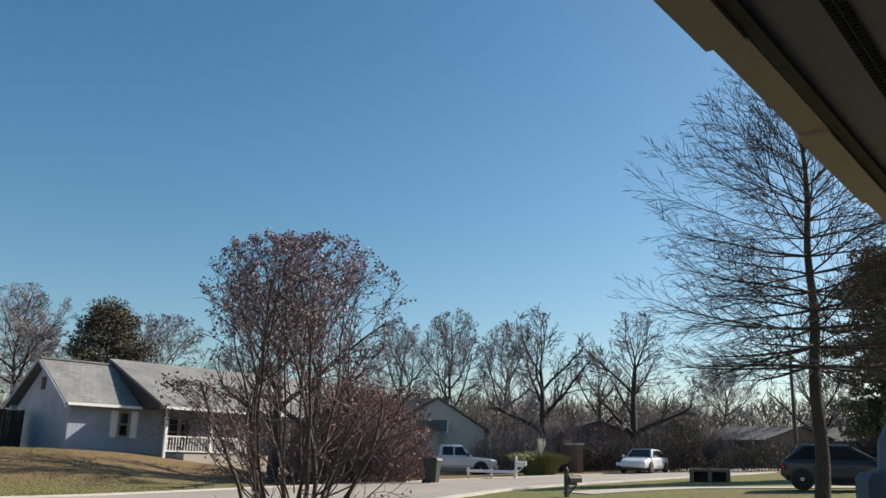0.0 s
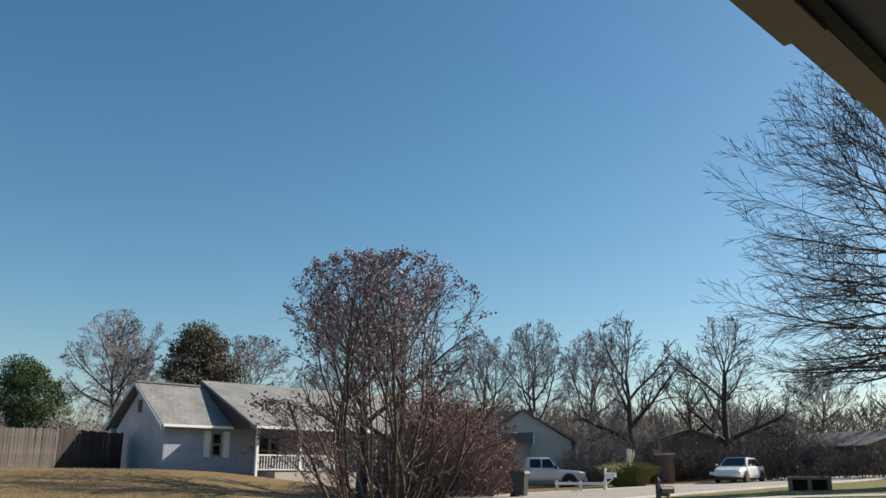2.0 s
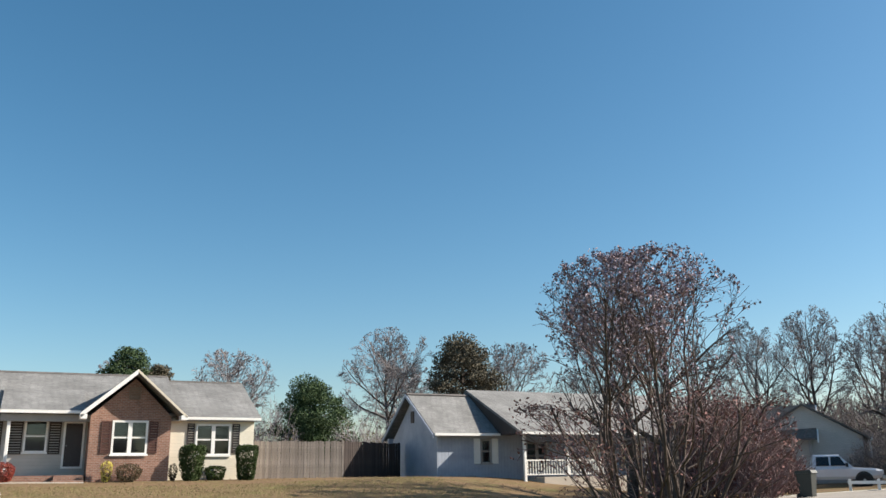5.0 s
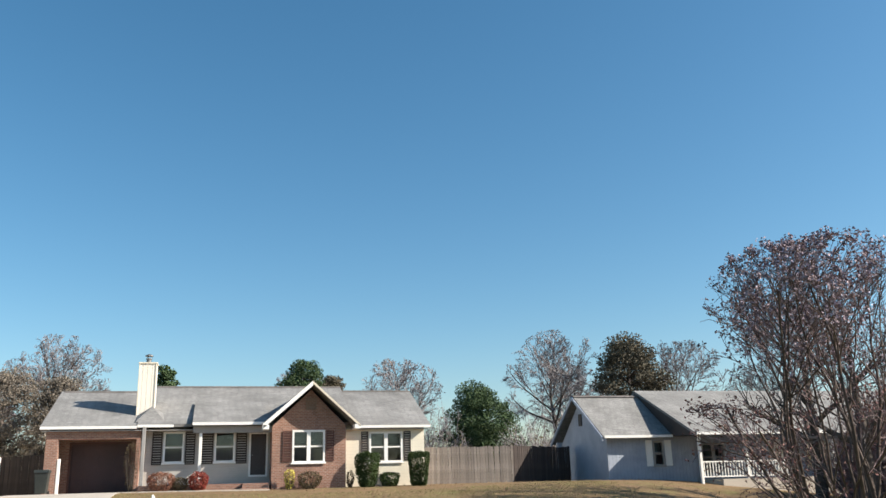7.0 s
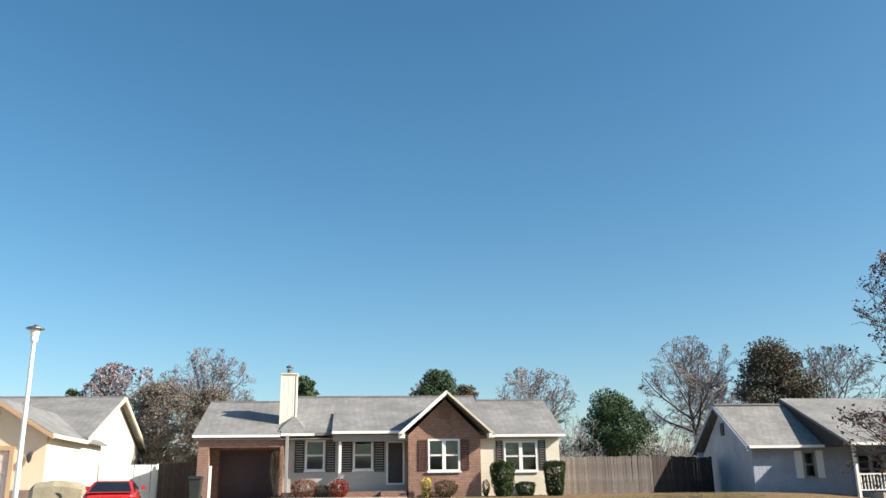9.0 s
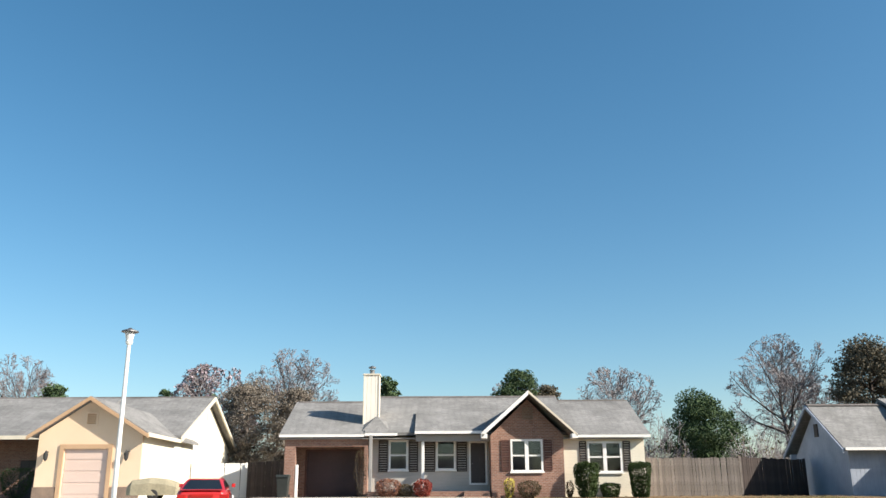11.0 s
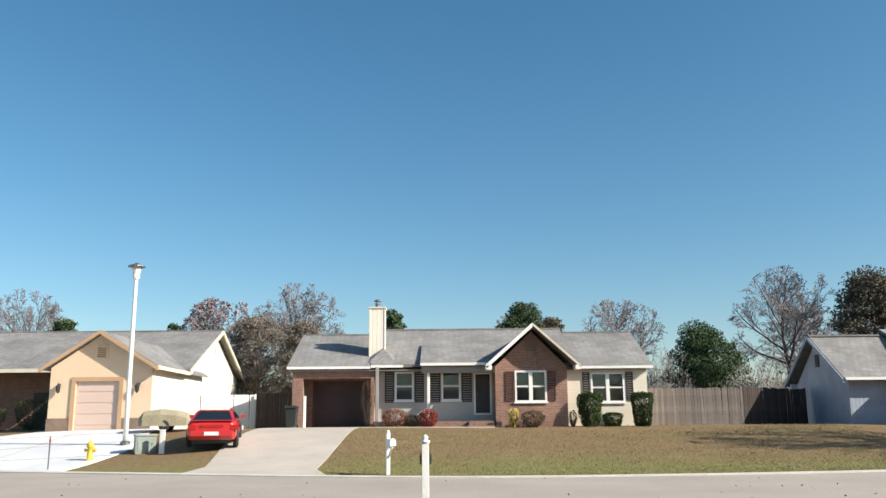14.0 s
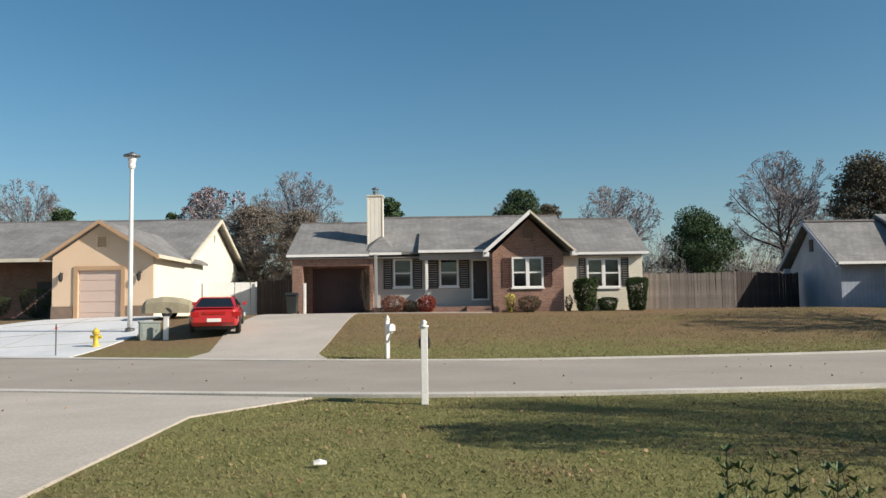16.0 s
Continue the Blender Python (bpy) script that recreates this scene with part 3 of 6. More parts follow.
    part("door_frame", frame_bm(1.5, 2.4, 2.02, 4.12, 42.94, 43.1, 0.09), WHITE, h, "white door frame")
    d = panel_door(h, "front_door", 1.59, 2.31, 2.06, 4.03, 43.0, DOOR_DARK, 2, 3, "dark front door")
    part("handle", turned([(0.03, 0), (0.03, 0.05), (0.015, 0.07)], 8, at=(1.66, 42.985, 3.0)), METAL, d)
    panel_door(h, "garage_door", -6.65, -4.05, base, 3.72, 44.25, GARAGE_DARK, 4, 5, "dark maroon panelled garage door")
    part("garage_frame", frame_bm(-6.73, -3.97, base - 0.2, 3.8, 44.17, 44.199, 0.09), SHUTTER_RED, h)
    part("soffit", box(-7.3, 43.0, 4.2, -3.5, 44.2, 4.24), GREY_TRIM, h)
    part("garage_beam", box(-7.5, 42.5, 3.85, -3.62, 42.7, 4.2), BRICK, h, "brown beam over the garage bay")
    part("garage_pier", box(-7.5, 42.5, 1.0, -6.98, 42.95, 3.85), BRICK, h, "brick pier")
    # porch
    part("porch_floor", box(-3.4, 41.75, 0.9, 2.45, 43.0, 1.72), BRICK, h, "brick porch edge")
    part("step", box(1.1, 41.0, 0.9, 2.4, 41.75, 1.5, bevel=0.01), BRICK, h, "brick step")
    part("step", box(1.2, 41.4, 1.5, 2.4, 41.74, 1.72, bevel=0.01), BRICK, h, "brick step")
    part("porch_post", box(-0.82, 42.02, 1.72, -0.68, 42.16, 4.05, bevel=0.015), WHITE, h, "white square porch post")
    part("porch_post", box(-3.35, 42.02, 1.72, -3.2, 42.16, 4.36, bevel=0.015), GREY_TRIM, h)
    part("garage_post", box(-6.95, 42.5, 1.2, -6.82, 42.63, 3.0, bevel=0.015), WHITE, h, "white downpipe by the garage")
    part("wall_lamp", turned([(0.02, 0), (0.09, 0.08), (0.09, 0.28), (0.02, 0.36)], 8, at=(-7.1, 42.6, 3.2)), PLASTIC, h, "dark wall lantern")
    # chimney
    c = part("chimney", box(-3.8, 43.6, 4.6, -3.02, 44.5, 7.48), CHIMNEY, h, "cream boarded chimney")
    part("chimney_cap", box(-3.85, 43.55, 7.48, -2.97, 44.55, 7.56, bevel=0.02), CREAM, c)
    for x in (-3.82, -3.05):
        part("corner_board", box(x, 43.575, 4.7, x + 0.05, 43.598, 7.48), CREAM, c)
    part("flue", turned([(0.12, 0), (0.12, 0.2), (0.15, 0.2), (0.15, 0.24)], 12, at=(-3.42, 44.05, 7.56)), METAL, c)
    part("flue_cap", turned([(0.19, 0), (0.19, 0.06), (0.04, 0.12)], 12, at=(-3.42, 44.05, 7.9)), METAL, c, "round metal rain cap")
    for k in range(3):
        a = k * 2.094
        part("strut", turned([(0.012, 0), (0.012, 0.12)], 6, at=(-3.42 + 0.13 * math.cos(a), 44.05 + 0.13 * math.sin(a), 7.79)), METAL, c)
    # shingled saddle that sheds water to both sides of the chimney foot
    saddle = bmesh.new()
    pk, lf, rt, bl, br = [saddle.verts.new(p) for p in ((-3.1, 43.59, 5.42), (-3.75, 42.6, 4.62), (-2.4, 42.6, 4.62), (-3.75, 43.59, 5.0), (-2.4, 43.59, 5.0))]
    for fc in ((lf, rt, pk), (lf, pk, bl), (rt, br, pk), (bl, pk, br), (lf, bl, br, rt)):
        saddle.faces.new(fc)
    bmesh.ops.recalc_face_normals(saddle, faces=saddle.faces[:])
    part("saddle", saddle, SHINGLE, c, "grey shingled saddle at the chimney foot")
    return h


brick_house()


# ---- peach house ----
def peach_house():
    h = thing("peach_house", (-18, 47, 1.3), "peach stucco house with a single garage and grey roof", "house")
    x0, x1 = -19.3, -14.3
    part("wall", wall_run("x", 42.0, 42.2, x0, x1, 1.1, 4.45, [(-18.0, -15.9, 1.1, 3.76)]), STUCCO, h, "peach stucco garage front")
    part("wall", prism([(x0, 4.45), (x1, 4.45), (-16.85, 6.1)], "y", 42.0, 42.2), STUCCO, h, "peach stucco gable")
    part("wall", wall_run("y", x1 - 0.2, x1, 42.2, 59.4, 1.1, 4.55), STUCCO_SUNLIT, h, "stucco side wall in a paler colour for sunlight")
    part("wall", prism([(47.2, 4.55), (59.4, 4.55), (53.3, 7.2)], "x", x1 - 0.2, x1), STUCCO_SUNLIT, h, "stucco gable in a paler colour for sunlight")
    part("wall", wall_run("y", x0, x0 + 0.2, 42.2, 47.6, 1.1, 4.5), STUCCO, h)
    part("wall", wall_run("x", 48.2, 48.4, -34, x0, 1.1, 4.6, [(-23.0, -22.0, 1.3, 3.5), (-27.5, -25.5, 2.3, 3.8)]), BRICK, h, "shaded brown brick porch wall")
    part("wall", wall_run("y", -34, -33.8, 48.4, 59.4, 1.1, 4.6), STUCCO, h)
    part("wall", wall_run("x", 59.4, 59.6, -34, x1, 1.1, 4.6), STUCCO, h)
    window(h, -27.5, -25.5, 2.3, 3.8, 48.2, 2)
    panel_door(h, "front_door", -23.0, -22.0, 1.3, 3.5, 48.2, DOOR_DARK, 2, 3, "dark front door in the porch")
    part("base_course", box(x0 - 0.03, 41.95, 1.0, -18.25, 41.998, 2.0), BASE_COURSE, h, "brown base course")
    part("base_course", box(-15.65, 41.95, 1.0, x1 + 0.03, 41.998, 2.0), BASE_COURSE, h, "brown base course")
    bm = frame_bm(-18.22, -15.68, 0.9, 3.98, 41.93, 41.997, 0.2)
    part("garage_frame", bm, PEACH_TRIM, h, "brown garage frame")
    panel_door(h, "garage_door", -18.02, -15.88, 1.1, 3.78, 42.05, PEACH_DOOR, 1, 5, "pinkish panelled garage door")
    v = part("gable_vent", frame_bm(-17.15, -16.55, 4.85, 5.55, 41.95, 41.998, 0.08), STUCCO, h)
    for i in range(5):
        part("slat", box(-17.07, 41.96, 4.95 + i * 0.1, -16.63, 41.996, 5.02 + i * 0.1), PEACH_TRIM, v)
    for x in (-18.8, -14.95):
        l = part("wall_lamp", turned([(0.03, 0), (0.1, 0.1), (0.12, 0.34), (0.05, 0.42), (0.02, 0.5)], 8, at=(x, 41.8, 3.2)), PLASTIC, h, "dark wall lantern")
        part("bracket", box(x - 0.04, 41.8, 3.6, x + 0.04, 41.998, 3.66), PLASTIC, l)
    part("roof", slope_y(41.6, 50.6, x0 - 0.35, 4.46, -16.85, 6.25), SHINGLE, h, "grey shingles over the garage")
    part("roof", slope_y(41.6, 50.6, x1 + 0.35, 4.52, -16.85, 6.25), SHINGLE, h, "grey shingles over the garage")
    part("roof", slope_x(-34.5, x0 - 0.2, 46.2, 4.72, 53.3, 7.5), SHINGLE, h, "grey shingles")
    part("roof", slope_x(x0 - 0.2, x1 + 0.4, 46.9, 4.72, 53.3, 7.5), SHINGLE, h, "grey shingles")
    part("roof", slope_x(-34.5, x1 + 0.4, 60.0, 4.6, 53.3, 7.5), SHINGLE, h, "grey shingles")
    part("ridge_cap", prism([(53.1, 7.42), (53.3, 7.53), (53.5, 7.42)], "x", -34.4, x1 + 0.35), SHINGLE_DARK, h)
    for xa, za in ((x0 - 0.42, 4.36), (x1 + 0.42, 4.42)):
        part("rake_board", prism([(xa, za), (-16.85, 6.24), (-16.85, 6.06), (xa, za - 0.18)], "y", 41.5, 41.59), PEACH_TRIM, h, "brown rake board")
    for ya, za in ((46.8, 4.6), (60.1, 4.5)):
        part("rake_board", prism([(ya, za), (53.3, 7.48), (53.3, 7.26), (ya, za - 0.22)], "x", x1 + 0.41, x1 + 0.5), CREAM, h, "cream rake board")
    part("fascia", box(-34.5, 46.1, 4.5, x0 - 0.4, 46.19, 4.7), CREAM, h, "cream eave board")
    part("fascia", box(x1 + 0.36, 41.6, 4.32, x1 + 0.43, 46.9, 4.5), CREAM, h, "cream eave board")
    part("porch_post", box(-24.6, 46.5, 1.2, -24.45, 46.65, 4.6, bevel=0.015), SHUTTER, h)
    part("side_vent", frame_bm(-14.4, -14.3, 6.0, 6.5, 53.1, 53.5, 0.03), CREAM, h)
    part("meter_box", box(x1 + 0.002, 57.2, 3.3, x1 + 0.35, 58.4, 3.7, bevel=0.02), DOOR_DARK, h, "dark wall unit")


peach_house()


# ---- blue house ----
def blue_house():
    h = thing("blue_house", (25, 44, 0.9), "long pale blue house with grey shingle roof in shade", "house")
    base = 0.5
    # garage wing: gable end looks to -x
    part("wall", wall_run("y", 19.6, 19.8, 41.75, 47.6, base, 3.5), SIDING_BLUE, h, "pale blue grooved panel gable wall")
    part("wall", prism([(41.75, 3.5), (47.6, 3.5), (44.7, 5.75)], "x", 19.6, 19.8), SIDING_BLUE, h, "pale blue panel gable")
    part("wall", wall_run("x", 41.55, 41.75, 19.6, 24.7, base, 3.55, [(22.2, 22.84, 2.05, 3.35)]), SIDING_BLUE, h, "shaded blue panel front")
    part("wall", wall_run("y", 24.5, 24.7, 41.752, 41.798, base, 3.6), SIDING_BLUE, h, "shaded blue return wall")
    part("wall", wall_run("x", 47.6, 47.8, 19.3, 40.5, base, 3.6), SIDING_BLUE, h)
    holes = [(25.2, 26.6, 1.7, 3.2), (29.4, 30.4, 1.2, 3.3), (31.6, 33.2, 1.7, 3.2)]
    part("wall", wall_run("x", 41.8, 42.0, 24.3, 40.5, base, 3.7, holes), SIDING_BLUE, h, "shaded wall behind the porch")
    part("wall", wall_run("y", 40.3, 40.5, 42.0, 47.6, base, 3.6), SIDING_BLUE, h)
    part("gable_end", prism([(40.2, 3.6), (49.2, 3.6), (45.0, 6.1)], "x", 40.3, 40.5), SIDING_BLUE, h)
    part("roof", slope_x(19.2, 23.15, 41.1, 3.62, 44.72, 6.0), SHINGLE, h, "stained grey shingles")
    part("roof", slope_x(19.2, 23.15, 48.2, 3.62, 44.72, 6.0), SHINGLE, h, "stained grey shingles")
    part("roof", slope_x(23.15, 41.0, 38.8, 3.62, 45.0, 6.34), SHINGLE, h, "stained grey shingles")
    part("roof", slope_x(23.15, 41.0, 50.0, 3.7, 45.0, 6.28), SHINGLE, h, "stained grey shingles")
    part("roof_cheek", prism([(38.9, 3.52), (49.9, 3.6), (45.0, 6.2)], "x", 23.16, 23.24), SHUTTER, h, "dark cheek where the roof steps up")
    part("ridge_cap", prism([(44.5, 5.93), (44.72, 6.04), (44.94, 5.93)], "x", 19.2, 23.15), SHINGLE_DARK, h)
    part("ridge_cap", prism([(44.8, 6.2), (45.0, 6.31), (45.2, 6.2)], "x", 23.15, 41.0), SHINGLE_DARK, h)
    part("fascia", box(19.25, 41.0, 3.5, 23.15, 41.09, 3.63), WHITE, h, "white eave board")
    part("fascia", box(23.2, 38.7, 3.49, 41.0, 38.79, 3.62), WHITE, h, "white eave board")
    for ya in (41.05, 48.25):
        part("rake_board", prism([(ya, 3.55), (44.72, 5.97), (44.72, 5.79), (ya, 3.37)], "x", 19.12, 19.19), SIDING_BLUE, h)
    v = part("gable_vent", wall_run("y", 19.54, 19.597, 44.5, 44.9, 4.35, 5.0), SHUTTER, h, "dark louvred vent")
    window(h, 22.2, 22.84, 2.05, 3.35, 41.55, 1, GREY_TRIM)
    for a, b in ((21.78, 22.15), (22.89, 23.26)):
        bm = frame_bm(a, b, 2.05, 3.38, 41.49, 41.547, 0.06)
        bm_box(bm, a + 0.06, 41.51, 2.11, b - 0.06, 41.546, 3.32)
        part("shutter", bm, VINYL, h, "pale panelled shutter")
    window(h, 25.2, 26.6, 1.7, 3.2, 41.8, 2, GREY_TRIM)
    window(h, 31.6, 33.2, 1.7, 3.2, 41.8, 2, GREY_TRIM)
    panel_door(h, "front_door", 29.4, 30.4, 1.2, 3.3, 41.8, WHITE, 2, 3, "white front door")
    part("porch_floor", box(24.71, 39.2, 0.3, 36, 41.79, 1.32), CONCRETE, h)
    for x in (23.55, 26.2, 28.8, 31.4, 34.0):
        part("porch_post", box(x, 39.25, 0.9, x + 0.14, 39.39, 3.7, bevel=0.015), WHITE, h, "white porch post")
    for a, b in ((23.69, 26.2), (26.34, 28.8), (31.54, 34.0)):
        r = part("railing", box(a, 39.28, 2.14, b, 39.36, 2.21), WHITE, h, "white porch railing")
        part("bottom_rail", box(a, 39.28, 1.42, b, 39.36, 1.48), WHITE, r)
        n = int((b - a) / 0.16)
        for i in range(n):
            x = a + (i + 0.5) * (b - a) / n
            part("baluster", box(x - 0.02, 39.3, 1.48, x + 0.02, 39.34, 2.14), WHITE, r)
    part("vent_pipe", turned([(0.05, 0), (0.05, 0.4), (0.07, 0.42), (0.07, 0.46)], 8, at=(19.5, 45.0, 5.75)), PLASTIC, h)
    part("garage_panel", box(35.2, 41.6, 0.9, 37.8, 41.79, 3.2), WHITE, h, "white garage door")


blue_house()


# ---- more distant houses along the street ----
def gable_house(base, w, d, turn, eave, ridge, wall, roof, label, openings=3, porch=True):
    h = thing("house", base, label, "house", "distant houses", turn=turn)
    t = 0.2
    hl = [(-w / 2 + (i + 0.5) * w / openings - 0.6, -w / 2 + (i + 0.5) * w / openings + 0.6, 0.9, 2.2) for i in range(openings)]
    part("wall", wall_run("x", -d / 2, -d / 2 + t, -w / 2, w / 2, -0.8, eave, hl), wall, h)
    part("wall", wall_run("x", d / 2 - t, d / 2, -w / 2, w / 2, -0.8, eave), wall, h)
    for s in (-1, 1):
        part("wall", wall_run("y", s * w / 2 - t / 2, s * w / 2 + t / 2, -d / 2 + t, d / 2 - t, -0.8, eave), wall, h)
        part("gable", prism([(-d / 2, eave), (d / 2, eave), (0, ridge - 0.15)], "x", s * w / 2 - t / 2, s * w / 2 + t / 2), wall, h)
    part("roof", slope_x(-w / 2 - 0.4, w / 2 + 0.4, -d / 2 - 0.5, eave - 0.1, 0, ridge), roof, h)
    part("roof", slope_x(-w / 2 - 0.4, w / 2 + 0.4, d / 2 + 0.5, eave - 0.1, 0, ridge), roof, h)
    part("fascia", box(-w / 2 - 0.4, -d / 2 - 0.6, eave - 0.28, w / 2 + 0.4, -d / 2 - 0.51, eave - 0.1), WHITE, h, "white eave board")
    for a, b, lo, hi in hl:
        f = part("window", frame_bm(a, b, lo, hi, -d / 2 - 0.03, -d / 2 + 0.1, 0.08), WHITE, h)
        part("pane", box(a + 0.08, -d / 2 + 0.03, lo + 0.08, b - 0.08, -d / 2 + 0.036, hi - 0.08), GLASS, f)
        part("meeting_rail", box(a + 0.08, -d / 2 - 0.02, (lo + hi) / 2 - 0.03, b - 0.08, -d / 2 + 0.028, (lo + hi) / 2 + 0.03), WHITE, f)
    if porch:
        for x in (-w / 2 + 0.4, 0, w / 2 - 0.4):
            part("porch_post", box(x - 0.08, -d / 2 - 0.5, -0.5, x + 0.08, -d / 2 - 0.36, eave - 0.2, bevel=0.015), WHITE, h)
    return h


# Porch shade is in the colour: darker grey walls on house and gable.
gable_house((52.5, 46.5, 0.9), 12, 7, 40, 2.7, 5.0, SIDING_GREY, SHINGLE_DARK, "house with shade-darkened walls, brown roof, behind a pickup truck")
# its front gable
fg = thing("house_gable", (49.3, 43.4, 0.8), "front gable darkened for porch shade, small window and shingles", "house gable", turn=38)
part("wall", prism([(-1.9, -0.6), (1.9, -0.6), (1.9, 2.9), (0, 4.9), (-1.9, 2.9)], "y", -0.1, 0.1), GREY_TRIM, fg)
for s in (-1, 1):
    part("roof", slope_y(-0.5, 4.5, s * 2.3, 2.75, 0, 5.1), SHINGLE_DARK, fg)
    part("rake_board", prism([(s * 2.35, 2.62), (0, 5.05), (0, 4.85), (s * 2.35, 2.42)], "y", -0.6, -0.51), WHITE, fg, "white rake board")
wf = part("window", frame_bm(-0.2, 1.0, 2.2, 3.4, -0.16, -0.101, 0.1), WHITE, fg)
part("pane", box(-0.1, -0.13, 2.3, 0.9, -0.124, 3.3), GLASS, wf)
gable_house((62, 40.5, 1.0), 15, 7, 52, 2.4, 3.6, BRICK, SHINGLE_DARK, "low orange-brick house with brown roof behind trees", 4)
gable_house((70, 30.5, 1.1), 17, 7, 66, 2.4, 3.5, BRICK, SHINGLE_DARK, "low dark brick house with a white eave line", 4)
gable_house((72, 16.0, 1.2), 15, 7, 78, 2.4, 3.5, SIDING_GREY, SHINGLE_DARK, "low grey house beyond the street trees", 4)
# orange-brick garden wall
ow = thing("brick_wall", (50.6, 32.6, 1.0), "orange brick garden wall with pale coping", "garden wall", turn=57)
part("body", box(-1.3, -0.2, -0.4, 1.3, 0.2, 1.55), BRICK_DARK, ow)
part("coping", box(-1.38, -0.28, 1.55, 1.38, 0.28, 1.68, bevel=0.02), KERB, ow)
part("pier", box(0.8, -0.32, -0.4, 1.4, 0.32, 1.95), BRICK_DARK, ow)


# ---- fences ----
def picket_fence(p, q, tall, material, label, board=0.14, gap=0.012, top_drift=0.03, name="fence"):
    a, b = Vector((*p, 0)), Vector((*q, 0))
    d = b - a
    ln, ang = d.length, math.degrees(math.atan2(d.y, d.x))
    base = height(p[0], p[1])
    f = thing(name, (p[0], p[1], base), label, "fence", turn=ang)
    slope = (height(q[0], q[1]) - base) / ln
    rnd = random.Random(int(p[0] * 10))
    me = bpy.data.meshes.new("board")
    bm = box(-board / 2, -0.012, 0, board / 2, 0.012, tall, bevel=0.004)
    bm.to_mesh(me)
    bm.free()
    me.materials.append(material)
    n = int(ln / (board + gap))
    for i in range(n):
        x = (i + 0.5) * (board + gap)
        o = new("board", me)
        o.parent = f
        o.matrix_basis = pose(x, rnd.uniform(-0.006, 0.006), slope * x - 0.1 + rnd.uniform(-top_drift, top_drift), 0, rnd.uniform(-0.9, 0.9), rnd.uniform(-2, 2))
    for z in (0.3, tall - 0.35):
        part("rail", prism([(0, z), (ln, z + slope * ln), (ln, z + slope * ln + 0.09), (0, z + 0.09)], "y", 0.02, 0.06), material, f)
    k = max(2, int(ln / 2.4))
    for i in range(k + 1):
        x = ln * i / k
        part("post", box(x - 0.05, 0.061, slope * x - 0.2, x + 0.05, 0.16, slope * x + tall - 0.05), material, f)
    return f


picket_fence((10.2, 44.2), (15.1, 43.6), 1.95, WOOD_GREY, "weathered grey board fence beside the brick house")
# The shade on this fence is in its dark wood colour.
picket_fence((15.1, 43.7), (19.3, 45.8), 1.95, WOOD_DARK, "board fence darkened to look shaded, meeting the blue house")
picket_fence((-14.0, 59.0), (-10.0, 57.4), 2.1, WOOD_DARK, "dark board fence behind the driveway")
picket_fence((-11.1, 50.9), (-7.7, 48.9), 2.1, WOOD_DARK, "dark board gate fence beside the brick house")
wv = picket_fence((-14.2, 50.4), (-11.2, 51.2), 2.05, VINYL, "white vinyl fence lit by the sun", 0.3, 0.006, 0.0, "vinyl_fence")

# ---- trees and plants ----
def unit_vec(rnd):
    z, a = rnd.uniform(-1, 1), rnd.uniform(0, 2 * math.pi)
    s = math.sqrt(1 - z * z)
    return Vector((s * math.cos(a), s * math.sin(a), z))


def tubes(segs, sides):
    """Tapered tubes for segments (start, end, radius, radius)."""
    verts, faces = [], []
    ring = [(math.cos(2 * math.pi * i / sides), math.sin(2 * math.pi * i / sides)) for i in range(sides)]
    for p, q, r0, r1 in segs:
        d = q - p
        if d.length < 1e-5:
            continue
        d.normalize()
        u = d.cross(Vector((0.31, 0.52, 0.79)))
        u.normalize()
        v = d.cross(u)
        k = len(verts)
        for c, r in ((p, r0), (q, r1)):
            for a, b in ring:
                verts.append(c + (u * a + v * b) * r)
        faces += [(k + i, k + (i + 1) % sides, k + sides + (i + 1) % sides, k + sides + i) for i in range(sides)]
    return verts, faces


class Grower:
    """Grows limbs: long curved runs of segments with side shoots, level by level."""

    def __init__(self, seed, levels, counts, ratios, spread, droop, wiggle, seg, thin):
        self.rnd = random.Random(seed)
        self.levels, self.counts, self.ratios, self.spread = levels, counts, ratios, spread
        self.droop, self.wiggle, self.seg, self.thin = droop, wiggle, seg, thin
        self.limbs, self.twigs, self.tips = [], [], []
        self.inside = None

    def run(self, p, d, length, r, level, start=0.25):
        rnd = self.rnd
        n = max(2, int(length / self.seg[level]))
        step = length / n
        end_r = max(self.thin, r * 0.25)
        d = d.normalized()
        pts = []
        for i in range(n):
            f0, f1 = i / n, (i + 1) / n
            d = (d + unit_vec(rnd) * self.wiggle[level] + Vector((0, 0, self.droop[level]))).normalized()
            q = p + d * step
            if self.inside and not self.inside(q):
                if not pts:
                    return
                break
            s = (p, q, r + (end_r - r) * f0, r + (end_r - r) * f1)
            (self.limbs if level < 2 else self.twigs).append(s)
            pts.append((q, d, f1, s[3]))
            p = q
        if level >= self.levels:
            self.tips.append(p)
            return
        for k in range(self.counts[level]):
            f = start + (1 - start) * (k + rnd.random()) / self.counts[level]
            q, dd, _, rr = pts[min(len(pts) - 1, int(f * n))]
            side = unit_vec(rnd)
            side = (side - dd * side.dot(dd)).normalized()
            a = self.spread[level] * rnd.uniform(0.7, 1.25)
            self.run(q, dd * math.cos(a) + side * math.sin(a), length * self.ratios[level] * (1.15 - 0.55 * f) * rnd.uniform(0.7, 1.2), max(self.thin, rr * 0.6), level + 1, 0.15)
        self.tips.append(p)


def tree_from(g, name, base, label, bark, twig, category="tree", group="", turn=0):
    t = thing(name, base, label, category, group, turn=turn)
    v, f = tubes(g.limbs, 6)
    sheet("trunk", v, f, bark, t, True)
    v, f = tubes(g.twigs, 3)
    sheet("crown", v, f, twig, t)["label"] = "fine bare branches and twigs"
    return t


